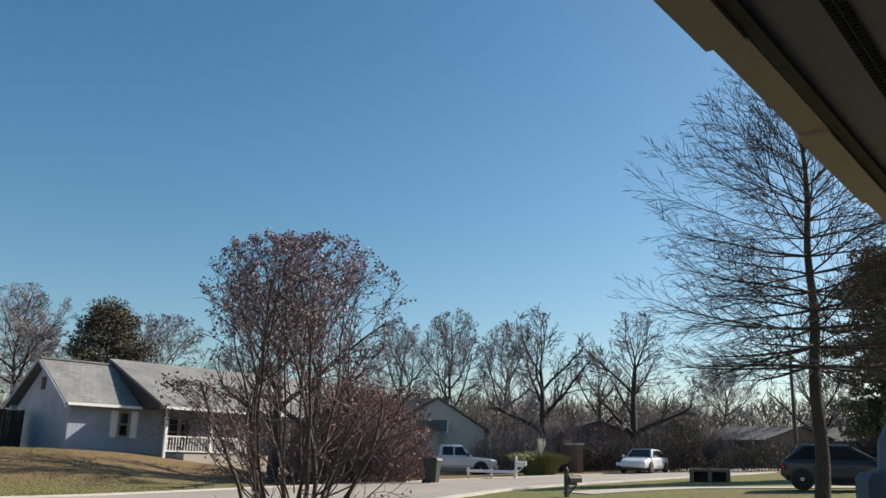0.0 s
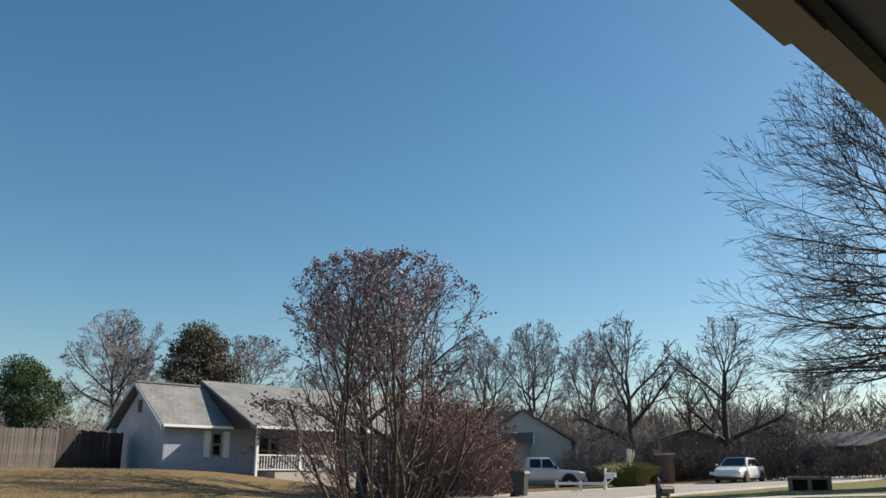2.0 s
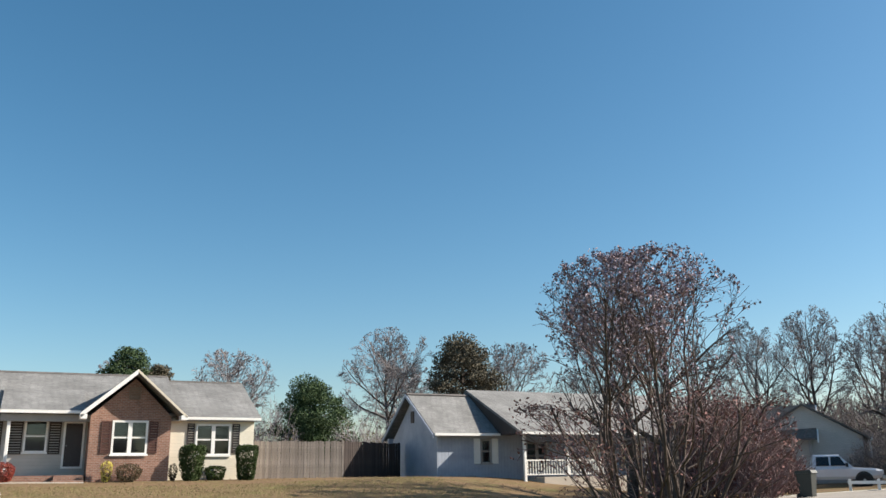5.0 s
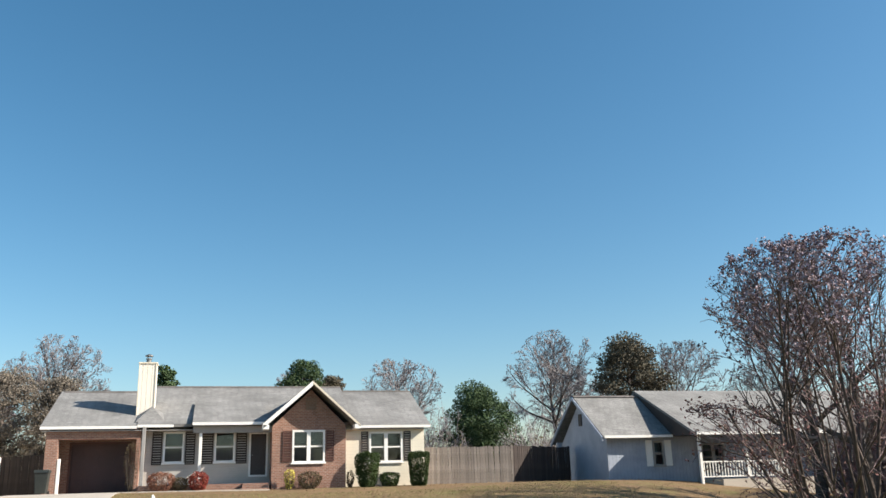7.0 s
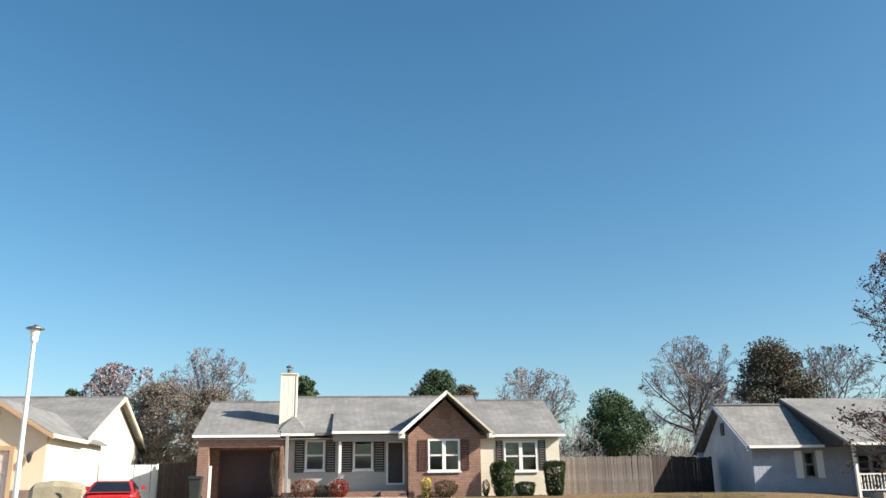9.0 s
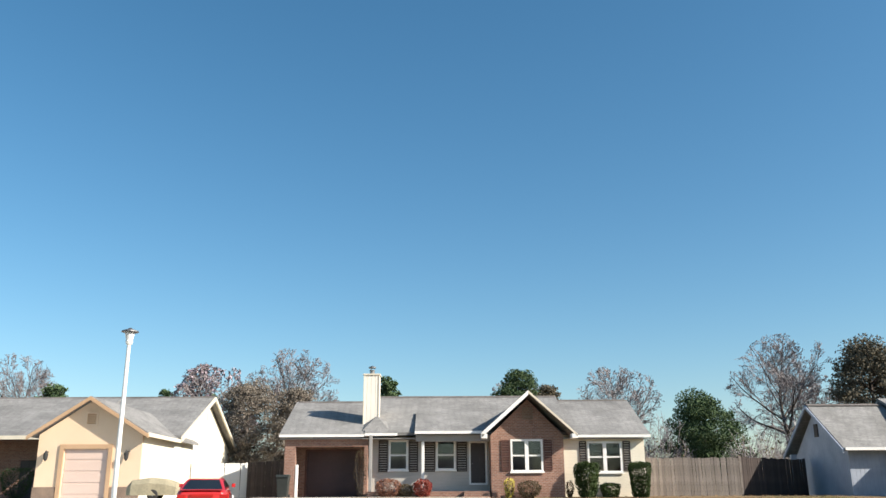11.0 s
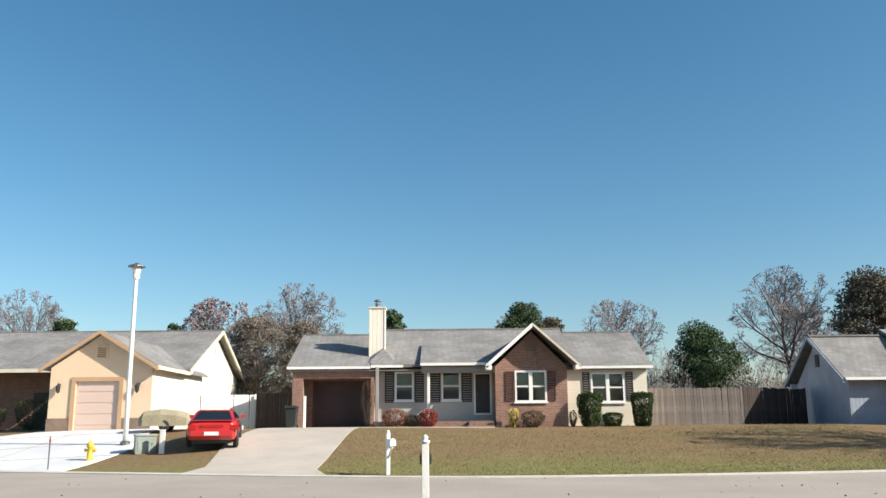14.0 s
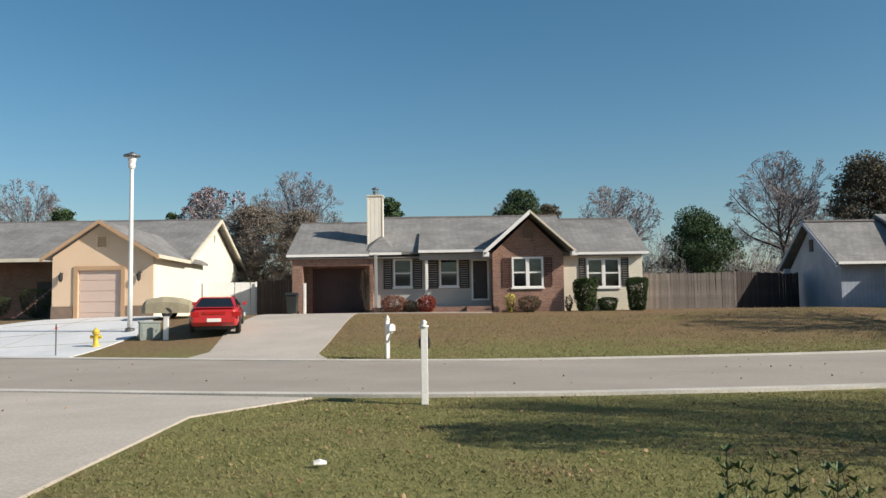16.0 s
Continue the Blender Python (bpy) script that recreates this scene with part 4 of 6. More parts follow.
def scatter_quads(points, size, rnd, narrow=0.5):
    """A small folded leaf at each point."""
    verts, faces = [], []
    for p in points:
        a = unit_vec(rnd)
        b = a.cross(unit_vec(rnd))
        if b.length < 1e-3:
            continue
        b.normalize()
        s = size * rnd.uniform(0.6, 1.3)
        w = b * s * narrow
        k = len(verts)
        c = a.cross(b) * s * 0.15
        verts += [p - a * s * 0.5, p + w * 0.5 + c, p + a * s * 0.5, p - w * 0.5 + c]
        faces += [(k, k + 1, k + 2), (k, k + 2, k + 3)]
    return verts, faces


def bare_tree(seed, tall, wide, twig_r, limbs=12, trunk_part=0.3, up=0.06, shoots=(13, 10, 7)):
    """A round-headed bare shade tree."""
    g = Grower(seed, 4, [0, *shoots], [0, 0.46, 0.42, 0.42], [0, 0.66, 0.6, 0.6], [0.02, up * 0.6, 0.015, 0.01, 0.0], [0.03, 0.14, 0.17, 0.2, 0.25], [0.6, 0.55, 0.4, 0.35, 0.3], twig_r)
    rnd = g.rnd
    mid, up_r, down_r = tall * 0.55, tall * 0.45, tall * 0.55

    def inside(q):
        a = math.atan2(q.y, q.x)
        k = 1 + 0.16 * noise.noise((q.x * 0.5 + seed, q.y * 0.5, q.z * 0.5)) + 0.14 * noise.noise((q.x * 1.3, q.y * 1.3 + seed, q.z * 1.3))
        h = (q.z - mid) / (up_r if q.z > mid else down_r)
        return (q.x ** 2 + q.y ** 2) / (wide * 0.5) ** 2 + h * h < k
    g.inside = inside
    r = tall * (0.022 if limbs > 9 else 0.03)
    h0 = tall * trunk_part
    g.counts[0] = 0
    p = Vector((0, 0, -0.4))
    d = Vector((0, 0, 1))
    n = 8
    trunk = []
    for i in range(n):
        d = (d + unit_vec(rnd) * 0.04).normalized()
        q = p + d * (tall * 0.62 + 0.4) / n
        g.limbs.append((p, q, r * (1 - 0.75 * i / n), r * (1 - 0.75 * (i + 1) / n)))
        trunk.append((q, r * (1 - 0.75 * (i + 1) / n)))
        p = q
    for k in range(limbs):
        f = k / max(1, limbs - 1)
        z = h0 + (tall * 0.62 - h0) * f
        i = min(n - 1, int((z + 0.4) / (tall * 0.62 + 0.4) * n))
        a = k * 2.4 + rnd.uniform(-0.4, 0.4)
        el = 0.45 + 0.75 * f + rnd.uniform(-0.12, 0.12)
        ln = math.hypot(wide * 0.5 * math.cos(el), (tall - z) * 0.92 * math.sin(el)) * rnd.uniform(0.85, 1.02)
        g.run(trunk[i][0], Vector((math.cos(a) * math.cos(el), math.sin(a) * math.cos(el), math.sin(el))), ln, max(0.03, trunk[i][1] * 0.7), 1, 0.12)
    return g


BARE = [
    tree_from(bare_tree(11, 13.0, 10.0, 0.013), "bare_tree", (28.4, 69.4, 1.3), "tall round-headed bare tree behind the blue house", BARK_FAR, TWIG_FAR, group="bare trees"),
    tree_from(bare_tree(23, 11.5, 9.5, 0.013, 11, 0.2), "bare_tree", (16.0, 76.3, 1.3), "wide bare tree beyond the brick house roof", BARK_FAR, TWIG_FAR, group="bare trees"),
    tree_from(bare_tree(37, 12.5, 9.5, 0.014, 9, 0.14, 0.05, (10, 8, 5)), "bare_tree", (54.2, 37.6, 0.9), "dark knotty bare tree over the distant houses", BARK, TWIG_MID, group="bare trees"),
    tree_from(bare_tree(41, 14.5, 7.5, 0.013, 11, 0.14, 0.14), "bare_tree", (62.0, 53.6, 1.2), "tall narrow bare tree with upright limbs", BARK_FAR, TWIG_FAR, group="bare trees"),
]


def tree_copy(i, x, y, z, s, turn, label):
    return tagged(copy_thing(BARE[i], pose(x, y, z, 0, 0, turn) @ Matrix.Diagonal((s, s, s * 1.0, 1))), label)


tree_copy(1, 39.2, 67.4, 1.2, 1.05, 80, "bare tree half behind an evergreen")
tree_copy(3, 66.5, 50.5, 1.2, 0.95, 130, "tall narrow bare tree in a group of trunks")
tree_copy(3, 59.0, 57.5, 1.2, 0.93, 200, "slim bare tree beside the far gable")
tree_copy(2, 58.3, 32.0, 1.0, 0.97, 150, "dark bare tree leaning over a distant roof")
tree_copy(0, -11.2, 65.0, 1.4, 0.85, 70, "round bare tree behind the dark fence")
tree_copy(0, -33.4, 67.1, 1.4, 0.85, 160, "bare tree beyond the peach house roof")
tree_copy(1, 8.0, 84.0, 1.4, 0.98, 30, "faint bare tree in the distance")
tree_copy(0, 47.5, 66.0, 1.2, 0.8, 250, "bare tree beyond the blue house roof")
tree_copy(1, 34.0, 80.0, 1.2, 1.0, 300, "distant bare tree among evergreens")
# Two unseen trees, added to throw shadow streaks across the far bank.
tree_copy(2, 24.8, 29.0, 0.4, 0.78, 100, "unseen bare tree added behind crape myrtle to shade the bank")
tree_copy(2, 24.2, 31.2, 0.6, 0.76, 40, "second unseen bare tree, added to shade the far bank")
tree_copy(2, 70.0, 42.0, 1.2, 0.9, 20, "dark bare tree behind low houses")
tree_copy(2, 74.0, 24.0, 1.4, 0.8, 200, "dark bare tree over the street end")
tree_copy(0, 76.0, 33.0, 1.4, 0.75, 110, "bare tree behind a low brick house")


def pin_oak():
    """The big near tree: a straight trunk with many thin, level limbs below and a fan of rising leaders above."""
    g = Grower(5, 3, [0, 17, 6], [0, 0.34, 0.5], [0, 0.5, 0.5], [0, 0.014, 0.012, 0.012], [0, 0.055, 0.09, 0.12], [0.5, 0.25, 0.22, 0.2], 0.0044)
    rnd = g.rnd
    tall, r = 10.6, 0.185
    p, trunk = Vector((0, 0, -0.5)), []
    n = 28
    for i in range(n):
        q = Vector((0.03 * math.sin(i * 0.7), 0.03 * math.cos(i * 0.9) - 0.008 * i, -0.5 + (tall + 0.5) * (i + 1) / n))
        ra, rb = [r * (1 - 0.95 * (k / n) ** 0.85) for k in (i, i + 1)]
        g.limbs.append((p, q, ra, rb))
        trunk.append((q, rb))
        p = q
    for k in range(140):
        f = ((k + rnd.random()) / 140) ** 1.15
        z = 2.7 + 7.4 * f
        i = min(n - 1, int((z + 0.5) / (tall + 0.5) * n))
        a = k * 2.39996 + rnd.uniform(-0.3, 0.3)
        if z < 6.0:
            el, ln = -0.16 + 0.42 * (z - 2.7) / 3.3, rnd.uniform(2.3, 3.9)
        else:
            el, ln = 0.42 + 0.85 * ((z - 6.0) / 4.1) ** 0.8, (3.5 - 0.5 * (z - 6.0)) * rnd.uniform(0.6, 1.0)
        el += rnd.uniform(-0.13, 0.13)
        g.run(trunk[i][0], Vector((math.cos(a) * math.cos(el), math.sin(a) * math.cos(el), math.sin(el))), ln, min(0.04, max(0.012, trunk[i][1] * rnd.uniform(0.2, 0.34))), 1, 0.14)
    return g


tree_from(pin_oak(), "oak_tree", (18.81, 6.07, 0.55), "large bare oak with a straight trunk and level limbs", BARK, TWIG, "tree")


def crape_myrtle():
    """A many-stemmed small tree: vase of stems, seed pods in the head, dull red leaves low down."""
    g = Grower(9, 4, [8, 6, 4, 1], [0.4, 0.46, 0.5, 0.5], [0.66, 0.65, 0.6, 0.7], [0.03, 0.02, 0.03, 0.02, 0.02], [0.13, 0.17, 0.2, 0.22, 0.25], [0.2, 0.16, 0.12, 0.1, 0.08], 0.0038)
    rnd = g.rnd

    def inside(q):
        a = math.atan2(q.y, q.x)
        k = 1 + 0.04 * math.sin(2 * a + 0.6) + 0.05 * math.sin(5 * a)
        rough = 1 + 0.1 * noise.noise((q.x * 1.5, q.y * 1.5, q.z * 1.5)) + 0.2 * noise.noise((q.x * 5, q.y * 5, q.z * 5))
        if q.z > 3.75:
            return (q.x ** 2 + q.y ** 2) / (1.66 * k) ** 2 + ((q.z - 3.75) / (1.06 * (1 + 0.06 * math.sin(3 * a)))) ** 2 < rough
        if q.z > 2.5:
            return math.hypot(q.x, q.y) < (1.15 + 0.52 * smooth_step(2.6, 3.7, q.z)) * k * rough
        return math.hypot(q.x, q.y) < 1.95 * k
    g.inside = inside
    for k in range(22):
        a = k * 2.39996 + rnd.uniform(-0.2, 0.2)
        lean = 0.05 + 0.43 * math.sqrt((k + 0.5) / 22)
        d = Vector((math.cos(a) * math.sin(lean), math.sin(a) * math.sin(lean), math.cos(lean)))
        g.run(Vector((0.13 * math.cos(a), 0.13 * math.sin(a), -0.45)), d, (5.3 - 0.3 * lean) * rnd.uniform(0.94, 1.05), rnd.uniform(0.02, 0.042), 0, 0.5)
    # low side limbs that arch outwards
    for k in range(38):
        a = k * 2.4 + 0.7
        lean = rnd.uniform(0.75, 1.3)
        d = Vector((math.cos(a) * math.sin(lean), math.sin(a) * math.sin(lean), math.cos(lean)))
        z = rnd.uniform(0.3, 1.7)
        o = 0.12 + 0.3 * z
        g.run(Vector((o * math.cos(a), o * math.sin(a), z)), d, rnd.uniform(1.7, 2.6), 0.015, 1, 0.25)
    t = thing("crape_myrtle", (6.72, 8.25, 0.28), "many-stemmed crape myrtle with seed pods and dull red leaves", "tree", turn=0)
    t.scale = (0.815, 0.815, 0.808)
    v, f = tubes(g.limbs, 5)
    sheet("trunk", v, f, BARK_CRAPE, t, True)
    v, f = tubes(g.twigs, 3)
    tagged(sheet("crown", v, f, TWIG_RED, t), "fine reddish twigs", kind="stuff")
    pods = []
    for p in g.tips:
        if p.z > 2.7 and rnd.random() < 0.75:
            pods += [p + unit_vec(rnd) * 0.05 for _ in range(rnd.randint(2, 4))]
    v, f = scatter_quads(pods, 0.05, rnd, 0.8)
    tagged(sheet("seed_pod_mass", v, f, POD, t), "small dark seed pods", kind="stuff")
    low = []
    for p in g.tips:
        if p.z < 2.8 and rnd.random() < 0.8:
            low += [p + unit_vec(rnd) * rnd.uniform(0, 0.14) for _ in range(rnd.randint(1, 3))]
    for q in g.twigs:
        if q[1].z < 2.6 and rnd.random() < 0.12:
            low.append(q[1] + unit_vec(rnd) * 0.07)
    v, f = scatter_quads(low, 0.055, rnd, 0.55)
    tagged(sheet("foliage", v, f, RED_LEAF, t), "dull red withered leaves", kind="stuff")


crape_myrtle()


def evergreen(base, tall, wide, seed, material, label, cone=0.5, leaf=0.3, lobes=46, per=110, clear=0.18, name="evergreen_tree", category="tree"):
    """An evergreen with an uneven head of many small tufts on short limbs."""
    rnd = random.Random(seed)
    t = thing(name, base, label, category, turn=0)
    segs, pts = [], []
    segs.append((Vector((0, 0, -0.5)), Vector((0, 0, tall * 0.9)), tall * 0.018 + 0.03, 0.03))
    full_at = 0.12 + 0.5 * (1 - cone)
    for k in range(lobes):
        f = (k + rnd.random()) / lobes
        z = tall * (clear + (0.93 - clear) * f)
        prof = math.sqrt(max(0.03, 1 - ((f - full_at) / (1 - full_at)) ** 2)) if f > full_at else 0.7 + 0.3 * f / full_at
        prof *= 1 - 0.35 * cone * f
        rr = wide * 0.5 * prof * rnd.uniform(0.35, 0.86)
        a = k * 2.39996 + rnd.uniform(-0.5, 0.5)
        c = Vector((math.cos(a) * rr, math.sin(a) * rr, z))
        segs.append((Vector((0, 0, max(0, z - 0.4 * rr))), c, 0.06, 0.02))
        lr = wide * rnd.uniform(0.09, 0.19)
        lean = Vector((math.cos(a), math.sin(a), 0)) * lr * 0.25
        for _ in range(int(per * 1.9 * (lr / (wide * 0.17)) ** 2)):
            u = unit_vec(rnd)
            k2 = rnd.random() ** 0.35 * (1 + 0.3 * noise.noise(u * 2.5 + c))
            pts.append(c + lean + Vector((u.x * 1.2, u.y * 1.2, (u.z if u.z > 0 else u.z * 0.55) * 0.8)) * lr * k2)
    v, f = tubes(segs, 5)
    sheet("trunk", v, f, BARK_FAR, t, True)
    v, f = scatter_quads(pts, leaf * 0.95, rnd, 0.6)
    tagged(sheet("crown", v, f, material, t), "clumps of small needles", kind="stuff")
    return t


evergreen((32.7, 64.1, 1.2), 11.9, 7.0, 3, NEEDLE_DARK, "brown-green evergreen behind the blue house roof", 0.45, 0.22, 76, 300)
evergreen((17.6, 57.3, 1.0), 7.2, 5.6, 4, NEEDLE, "bright green pine beside the board fence", 0.6, 0.17, 44, 420)
evergreen((7.4, 78.5, 1.3), 12.0, 5.4, 6, NEEDLE, "dark green pine behind the brick house", 0.4, 0.22, 52, 260)
evergreen((10.3, 80.5, 1.3), 10.8, 4.2, 7, NEEDLE_DARK, "brownish evergreen behind the brick house", 0.4, 0.22, 52, 260)
evergreen((-4.15, 69.9, 1.3), 10.1, 3.0, 8, NEEDLE, "dark green conifer behind the chimney", 0.5, 0.24, 44, 130)
evergreen((-22.8, 71.4, 1.3), 9.4, 2.6, 12, NEEDLE, "small green conifer beyond the peach house", 0.7, 0.26, 36, 90)
evergreen((-28.6, 63.7, 1.3), 8.8, 3.4, 13, NEEDLE, "spreading green conifer beyond the peach house", 0.8, 0.26, 36, 90)
evergreen((-18.6, 70.0, 1.3), 8.9, 2.2, 14, NEEDLE, "narrow green conifer beyond the peach house", 0.8, 0.24, 30, 80)
evergreen((41.5, 10.4, 1.0), 10.6, 4.4, 15, OLIVE_LEAF, "olive-brown evergreen behind the big oak", 0.5, 0.2, 60, 260)
evergreen((44.2, 8.4, 1.0), 8.0, 5.5, 16, OLIVE_LEAF, "olive-brown leafy tree behind the parked hatchback", 0.35, 0.18, 70, 260, 0.1)


def podded_tree(base):
    g = bare_tree(51, 9.6, 7.0, 0.016, 12, 0.2)
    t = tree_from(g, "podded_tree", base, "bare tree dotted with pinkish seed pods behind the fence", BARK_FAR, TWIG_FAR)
    rnd = random.Random(52)
    v, f = scatter_quads([p + unit_vec(rnd) * 0.1 for p in g.tips if p.z > 3.5 and rnd.random() < 0.35], 0.17, rnd, 0.8)
    tagged(sheet("seed_pod_mass", v, f, POD, t), "pinkish seed pods", kind="stuff")


podded_tree((-16.8, 63.8, 1.4))
evergreen((-13.4, 60.5, 1.4), 8.2, 4.8, 18, DULL_LEAF, "dull brown leafy tree behind the dark fence", 0.35, 0.15, 70, 300, 0.05)
evergreen((-9.6, 57.6, 1.4), 7.4, 4.2, 19, DULL_LEAF, "dull brown leafy tree beside the brick house", 0.35, 0.15, 64, 280, 0.05)


def thicket(name, base, wide, tall, n, seed, material, label, leaf_material=None, depth=None):
    """Brush: many leaning thin stems, with a few dead leaves."""
    rnd = random.Random(seed)
    segs, pts = [], []
    depth = depth or wide * 0.6
    for _ in range(n):
        x, y = rnd.uniform(-0.5, 0.5), rnd.uniform(-0.5, 0.5)
        edge = math.sqrt(max(0.05, 1 - (2 * x) ** 2))
        top = tall * edge * rnd.uniform(0.5, 1.05)
        z = rnd.uniform(0, 0.75) * top
        d = Vector((rnd.gauss(0, 0.45) + x, rnd.gauss(0, 0.45) + y, 1)).normalized()
        p = Vector((x * wide, y * depth, z - 0.1))
        ln = min(rnd.uniform(0.6, 1.8), top - z + 0.3)
        q = p + d * ln
        segs.append((p, q, 0.022 * rnd.uniform(0.6, 1.3), 0.007))
        for _ in range(2):
            s = p + (q - p) * rnd.uniform(0.3, 1)
            segs.append((s, s + (d + unit_vec(rnd) * 0.8).normalized() * ln * 0.4, 0.011, 0.006))
        if leaf_material and rnd.random() < 0.6:
            pts += [p + (q - p) * rnd.random() + unit_vec(rnd) * 0.15 for _ in range(3)]
    v, f = tubes(segs, 3)
    t = thing(name, base, label, "brush", kind="stuff", turn=math.degrees(-math.atan2(base[0], base[1])))
    tagged(sheet("brushwood", v, f, material, t), kind="stuff")
    if pts:
        v, f = scatter_quads(pts, 0.17, rnd, 0.6)
        tagged(sheet("foliage", v, f, leaf_material, t), kind="stuff")


# TWIG rows are the dark brush: shade below the tops, set by colour.
for i, (x, y, w, h, n, m, lf, lab) in enumerate((
        (14.2, 56.2, 4.5, 5.4, 500, TWIG_FAR, OLIVE_LEAF, "brown brush behind the board fence"),
        (20.4, 54.4, 4.5, 4.8, 500, TWIG_FAR, OLIVE_LEAF, "grey-brown brush beside the blue house"),
        (27.0, 60.0, 9.0, 5.5, 700, TWIG_FAR, OLIVE_LEAF, "brush behind the blue house"),
        (59.5, 45.7, 8.0, 8.4, 1500, BRUSH, DULL_LEAF, "dense brown brush over distant roofs"),
        (66.5, 34.7, 7.5, 8.2, 1500, BRUSH, DULL_LEAF, "dense brown brush between distant houses"),
        (67.5, 26.0, 11.0, 2.8, 1300, TWIG, BROWN_LEAF, "dark brush in front of a low house"),
        (84.0, 23.0, 12.0, 8.5, 1500, TWIG, BROWN_LEAF, "dark brush at the street end"),
        (46.0, 52.0, 7.0, 7.5, 1100, BRUSH, DULL_LEAF, "reddish brush beside the far gable"),
        (-15.0, 66.0, 12.0, 6.0, 900, TWIG_FAR, OLIVE_LEAF, "brush behind the fences"),
        (60.0, 12.5, 8.0, 6.0, 1000, TWIG, OLIVE_LEAF, "olive brush behind the parked hatchback"),
        (27.2, 29.6, 4.9, 5.8, 2000, TWIG_RED, RED_LEAF, "dense reddish-brown tree thicket behind the crape myrtle"),
        (31.2, 33.0, 6.5, 6.2, 2200, TWIG_RED, RED_LEAF, "reddish-brown brush in front of the blue house porch"),
        (57.0, 38.0, 7.0, 6.5, 1200, BRUSH, DULL_LEAF, "brown brush under the knotty bare trees"),
        (63.0, 30.0, 7.0, 5.5, 1200, BRUSH, DULL_LEAF, "brown brush beyond the white car"),
        (52.0, 26.5, 5.0, 3.0, 700, TWIG, BROWN_LEAF, "dark shrubs behind the white saloon"),
        (56.0, 20.5, 8.0, 2.0, 900, TWIG, OLIVE_LEAF, "dark olive shrubs along the street end"),
        (58.0, 15.0, 7.0, 2.3, 900, TWIG, BROWN_LEAF, "dark shrubs beyond the hatchback"),
        (49.0, 36.5, 6.0, 3.6, 900, BRUSH, DULL_LEAF, "brown shrubs between the truck and the brick wall"),
        (54.5, 35.5, 6.0, 4.6, 1000, BRUSH, DULL_LEAF, "brown shrubs before the orange-brick house"),
        (51.5, 41.0, 4.0, 4.0, 500, BRUSH, DULL_LEAF, "brown shrubs against the far house"),
        (55.5, 30.5, 6.0, 2.4, 500, TWIG, BROWN_LEAF, "dark shrubs behind the white car"))):
    thicket("brush", (x, y, height(x, y)), w, h, n, 60 + i, m, lab, lf)


def far_woods():
    """The closing line of distant woods all round, too far to tell trees apart."""
    rnd = random.Random(77)
    segs = []
    for k in range(26000):
        a = rnd.uniform(-0.75, 1.75) if k < 8000 else rnd.uniform(0.62, 1.5)
        d = rnd.uniform(96, 125)
        x, y = d * math.sin(a), d * math.cos(a)
        top = 4.6 + 4.4 * smooth_step(0.55, 0.85, a) + 2.2 * noise.noise((a * 9, 0, 0)) + 1.4 * noise.noise((a * 31, 3, 0))
        p = Vector((x, y, 1.2 + rnd.uniform(0, 0.75) * top))
        q = p + Vector((rnd.gauss(0, 0.6), rnd.gauss(0, 0.6), rnd.uniform(0.6, 1.6)))
        segs.append((p, q, 0.05 * rnd.uniform(0.5, 1.5), 0.015))
    v, f = tubes(segs, 3)
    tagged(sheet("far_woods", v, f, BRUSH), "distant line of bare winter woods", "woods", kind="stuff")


far_woods()


# ---- shrubs round the houses ----
def bush(name, base, wide, tall, material, seed, label, n=6500, leaf=0.09, squareness=3.4):
    """A clipped or loose bush: stems inside, leaves thick towards the outline."""
    rnd = random.Random(seed)
    t = thing(name, base, label, "shrub", turn=rnd.uniform(0, 360))
    segs = []
    for k in range(14):
        a = k * 2.4
        segs.append((Vector((0.06 * math.cos(a), 0.06 * math.sin(a), -0.05)), Vector((wide * 0.3 * math.cos(a), wide * 0.3 * math.sin(a), tall * rnd.uniform(0.5, 0.85))), 0.02, 0.006))
    v, f = tubes(segs, 4)
    tagged(sheet("stem_cluster", v, f, BARK, t), kind="stuff")
    pts = []
    for _ in range(n):
        u = unit_vec(rnd)
        s = (abs(u.x) ** squareness + abs(u.y) ** squareness + abs(u.z) ** squareness) ** (-1 / squareness)
        rr = s * (0.7 + 0.32 * rnd.random() ** 0.5) * (1 + 0.13 * noise.noise(u * 2.3 + Vector((seed, 0, 0))))
        taper = 0.78 + 0.22 * u.z
        pts.append(Vector((u.x * wide * 0.5 * rr * taper, u.y * wide * 0.5 * rr * taper, tall * 0.5 + u.z * rr * tall * 0.5)))
    v, f = scatter_quads(pts, leaf, rnd, 0.6)
    tagged(sheet("foliage", v, f, material, t), kind="stuff")
    return t


bush("clipped_shrub", (7.0, 41.4, 1.38), 1.15, 1.62, HEDGE, 1, "dark green clipped shrub below the wing window", squareness=6.0)
bush("clipped_shrub", (9.55, 41.5, 1.35), 1.15, 1.62, HEDGE, 2, "dark green clipped shrub at the house corner", squareness=6.0)
bush("low_shrub", (8.15, 41.7, 1.35), 1.1, 0.7, HEDGE, 3, "low dark shrub between two clipped shrubs", 1500)
bush("red_shrub", (-2.35, 41.3, 1.36), 1.5, 0.95, RUST_LEAF, 4, "rust-red winter shrub by the porch", 2000, 0.08, 2.0)
bush("red_shrub", (-0.75, 41.2, 1.36), 1.1, 0.9, ROSE_LEAF, 5, "bright red shrub by the porch post", 1800, 0.08, 2.0)
bush("dark_shrub", (-1.55, 41.4, 1.36), 0.9, 0.7, BROWN_LEAF, 6, "dark shrub between the red shrubs", 1200, 0.07, 2.0)
bush("yellow_shrub", (3.3, 41.0, 1.33), 0.62, 1.0, YELLOW_LEAF, 7, "yellow-leaved shrub against the brick gable", 500, 0.09, 2.0)
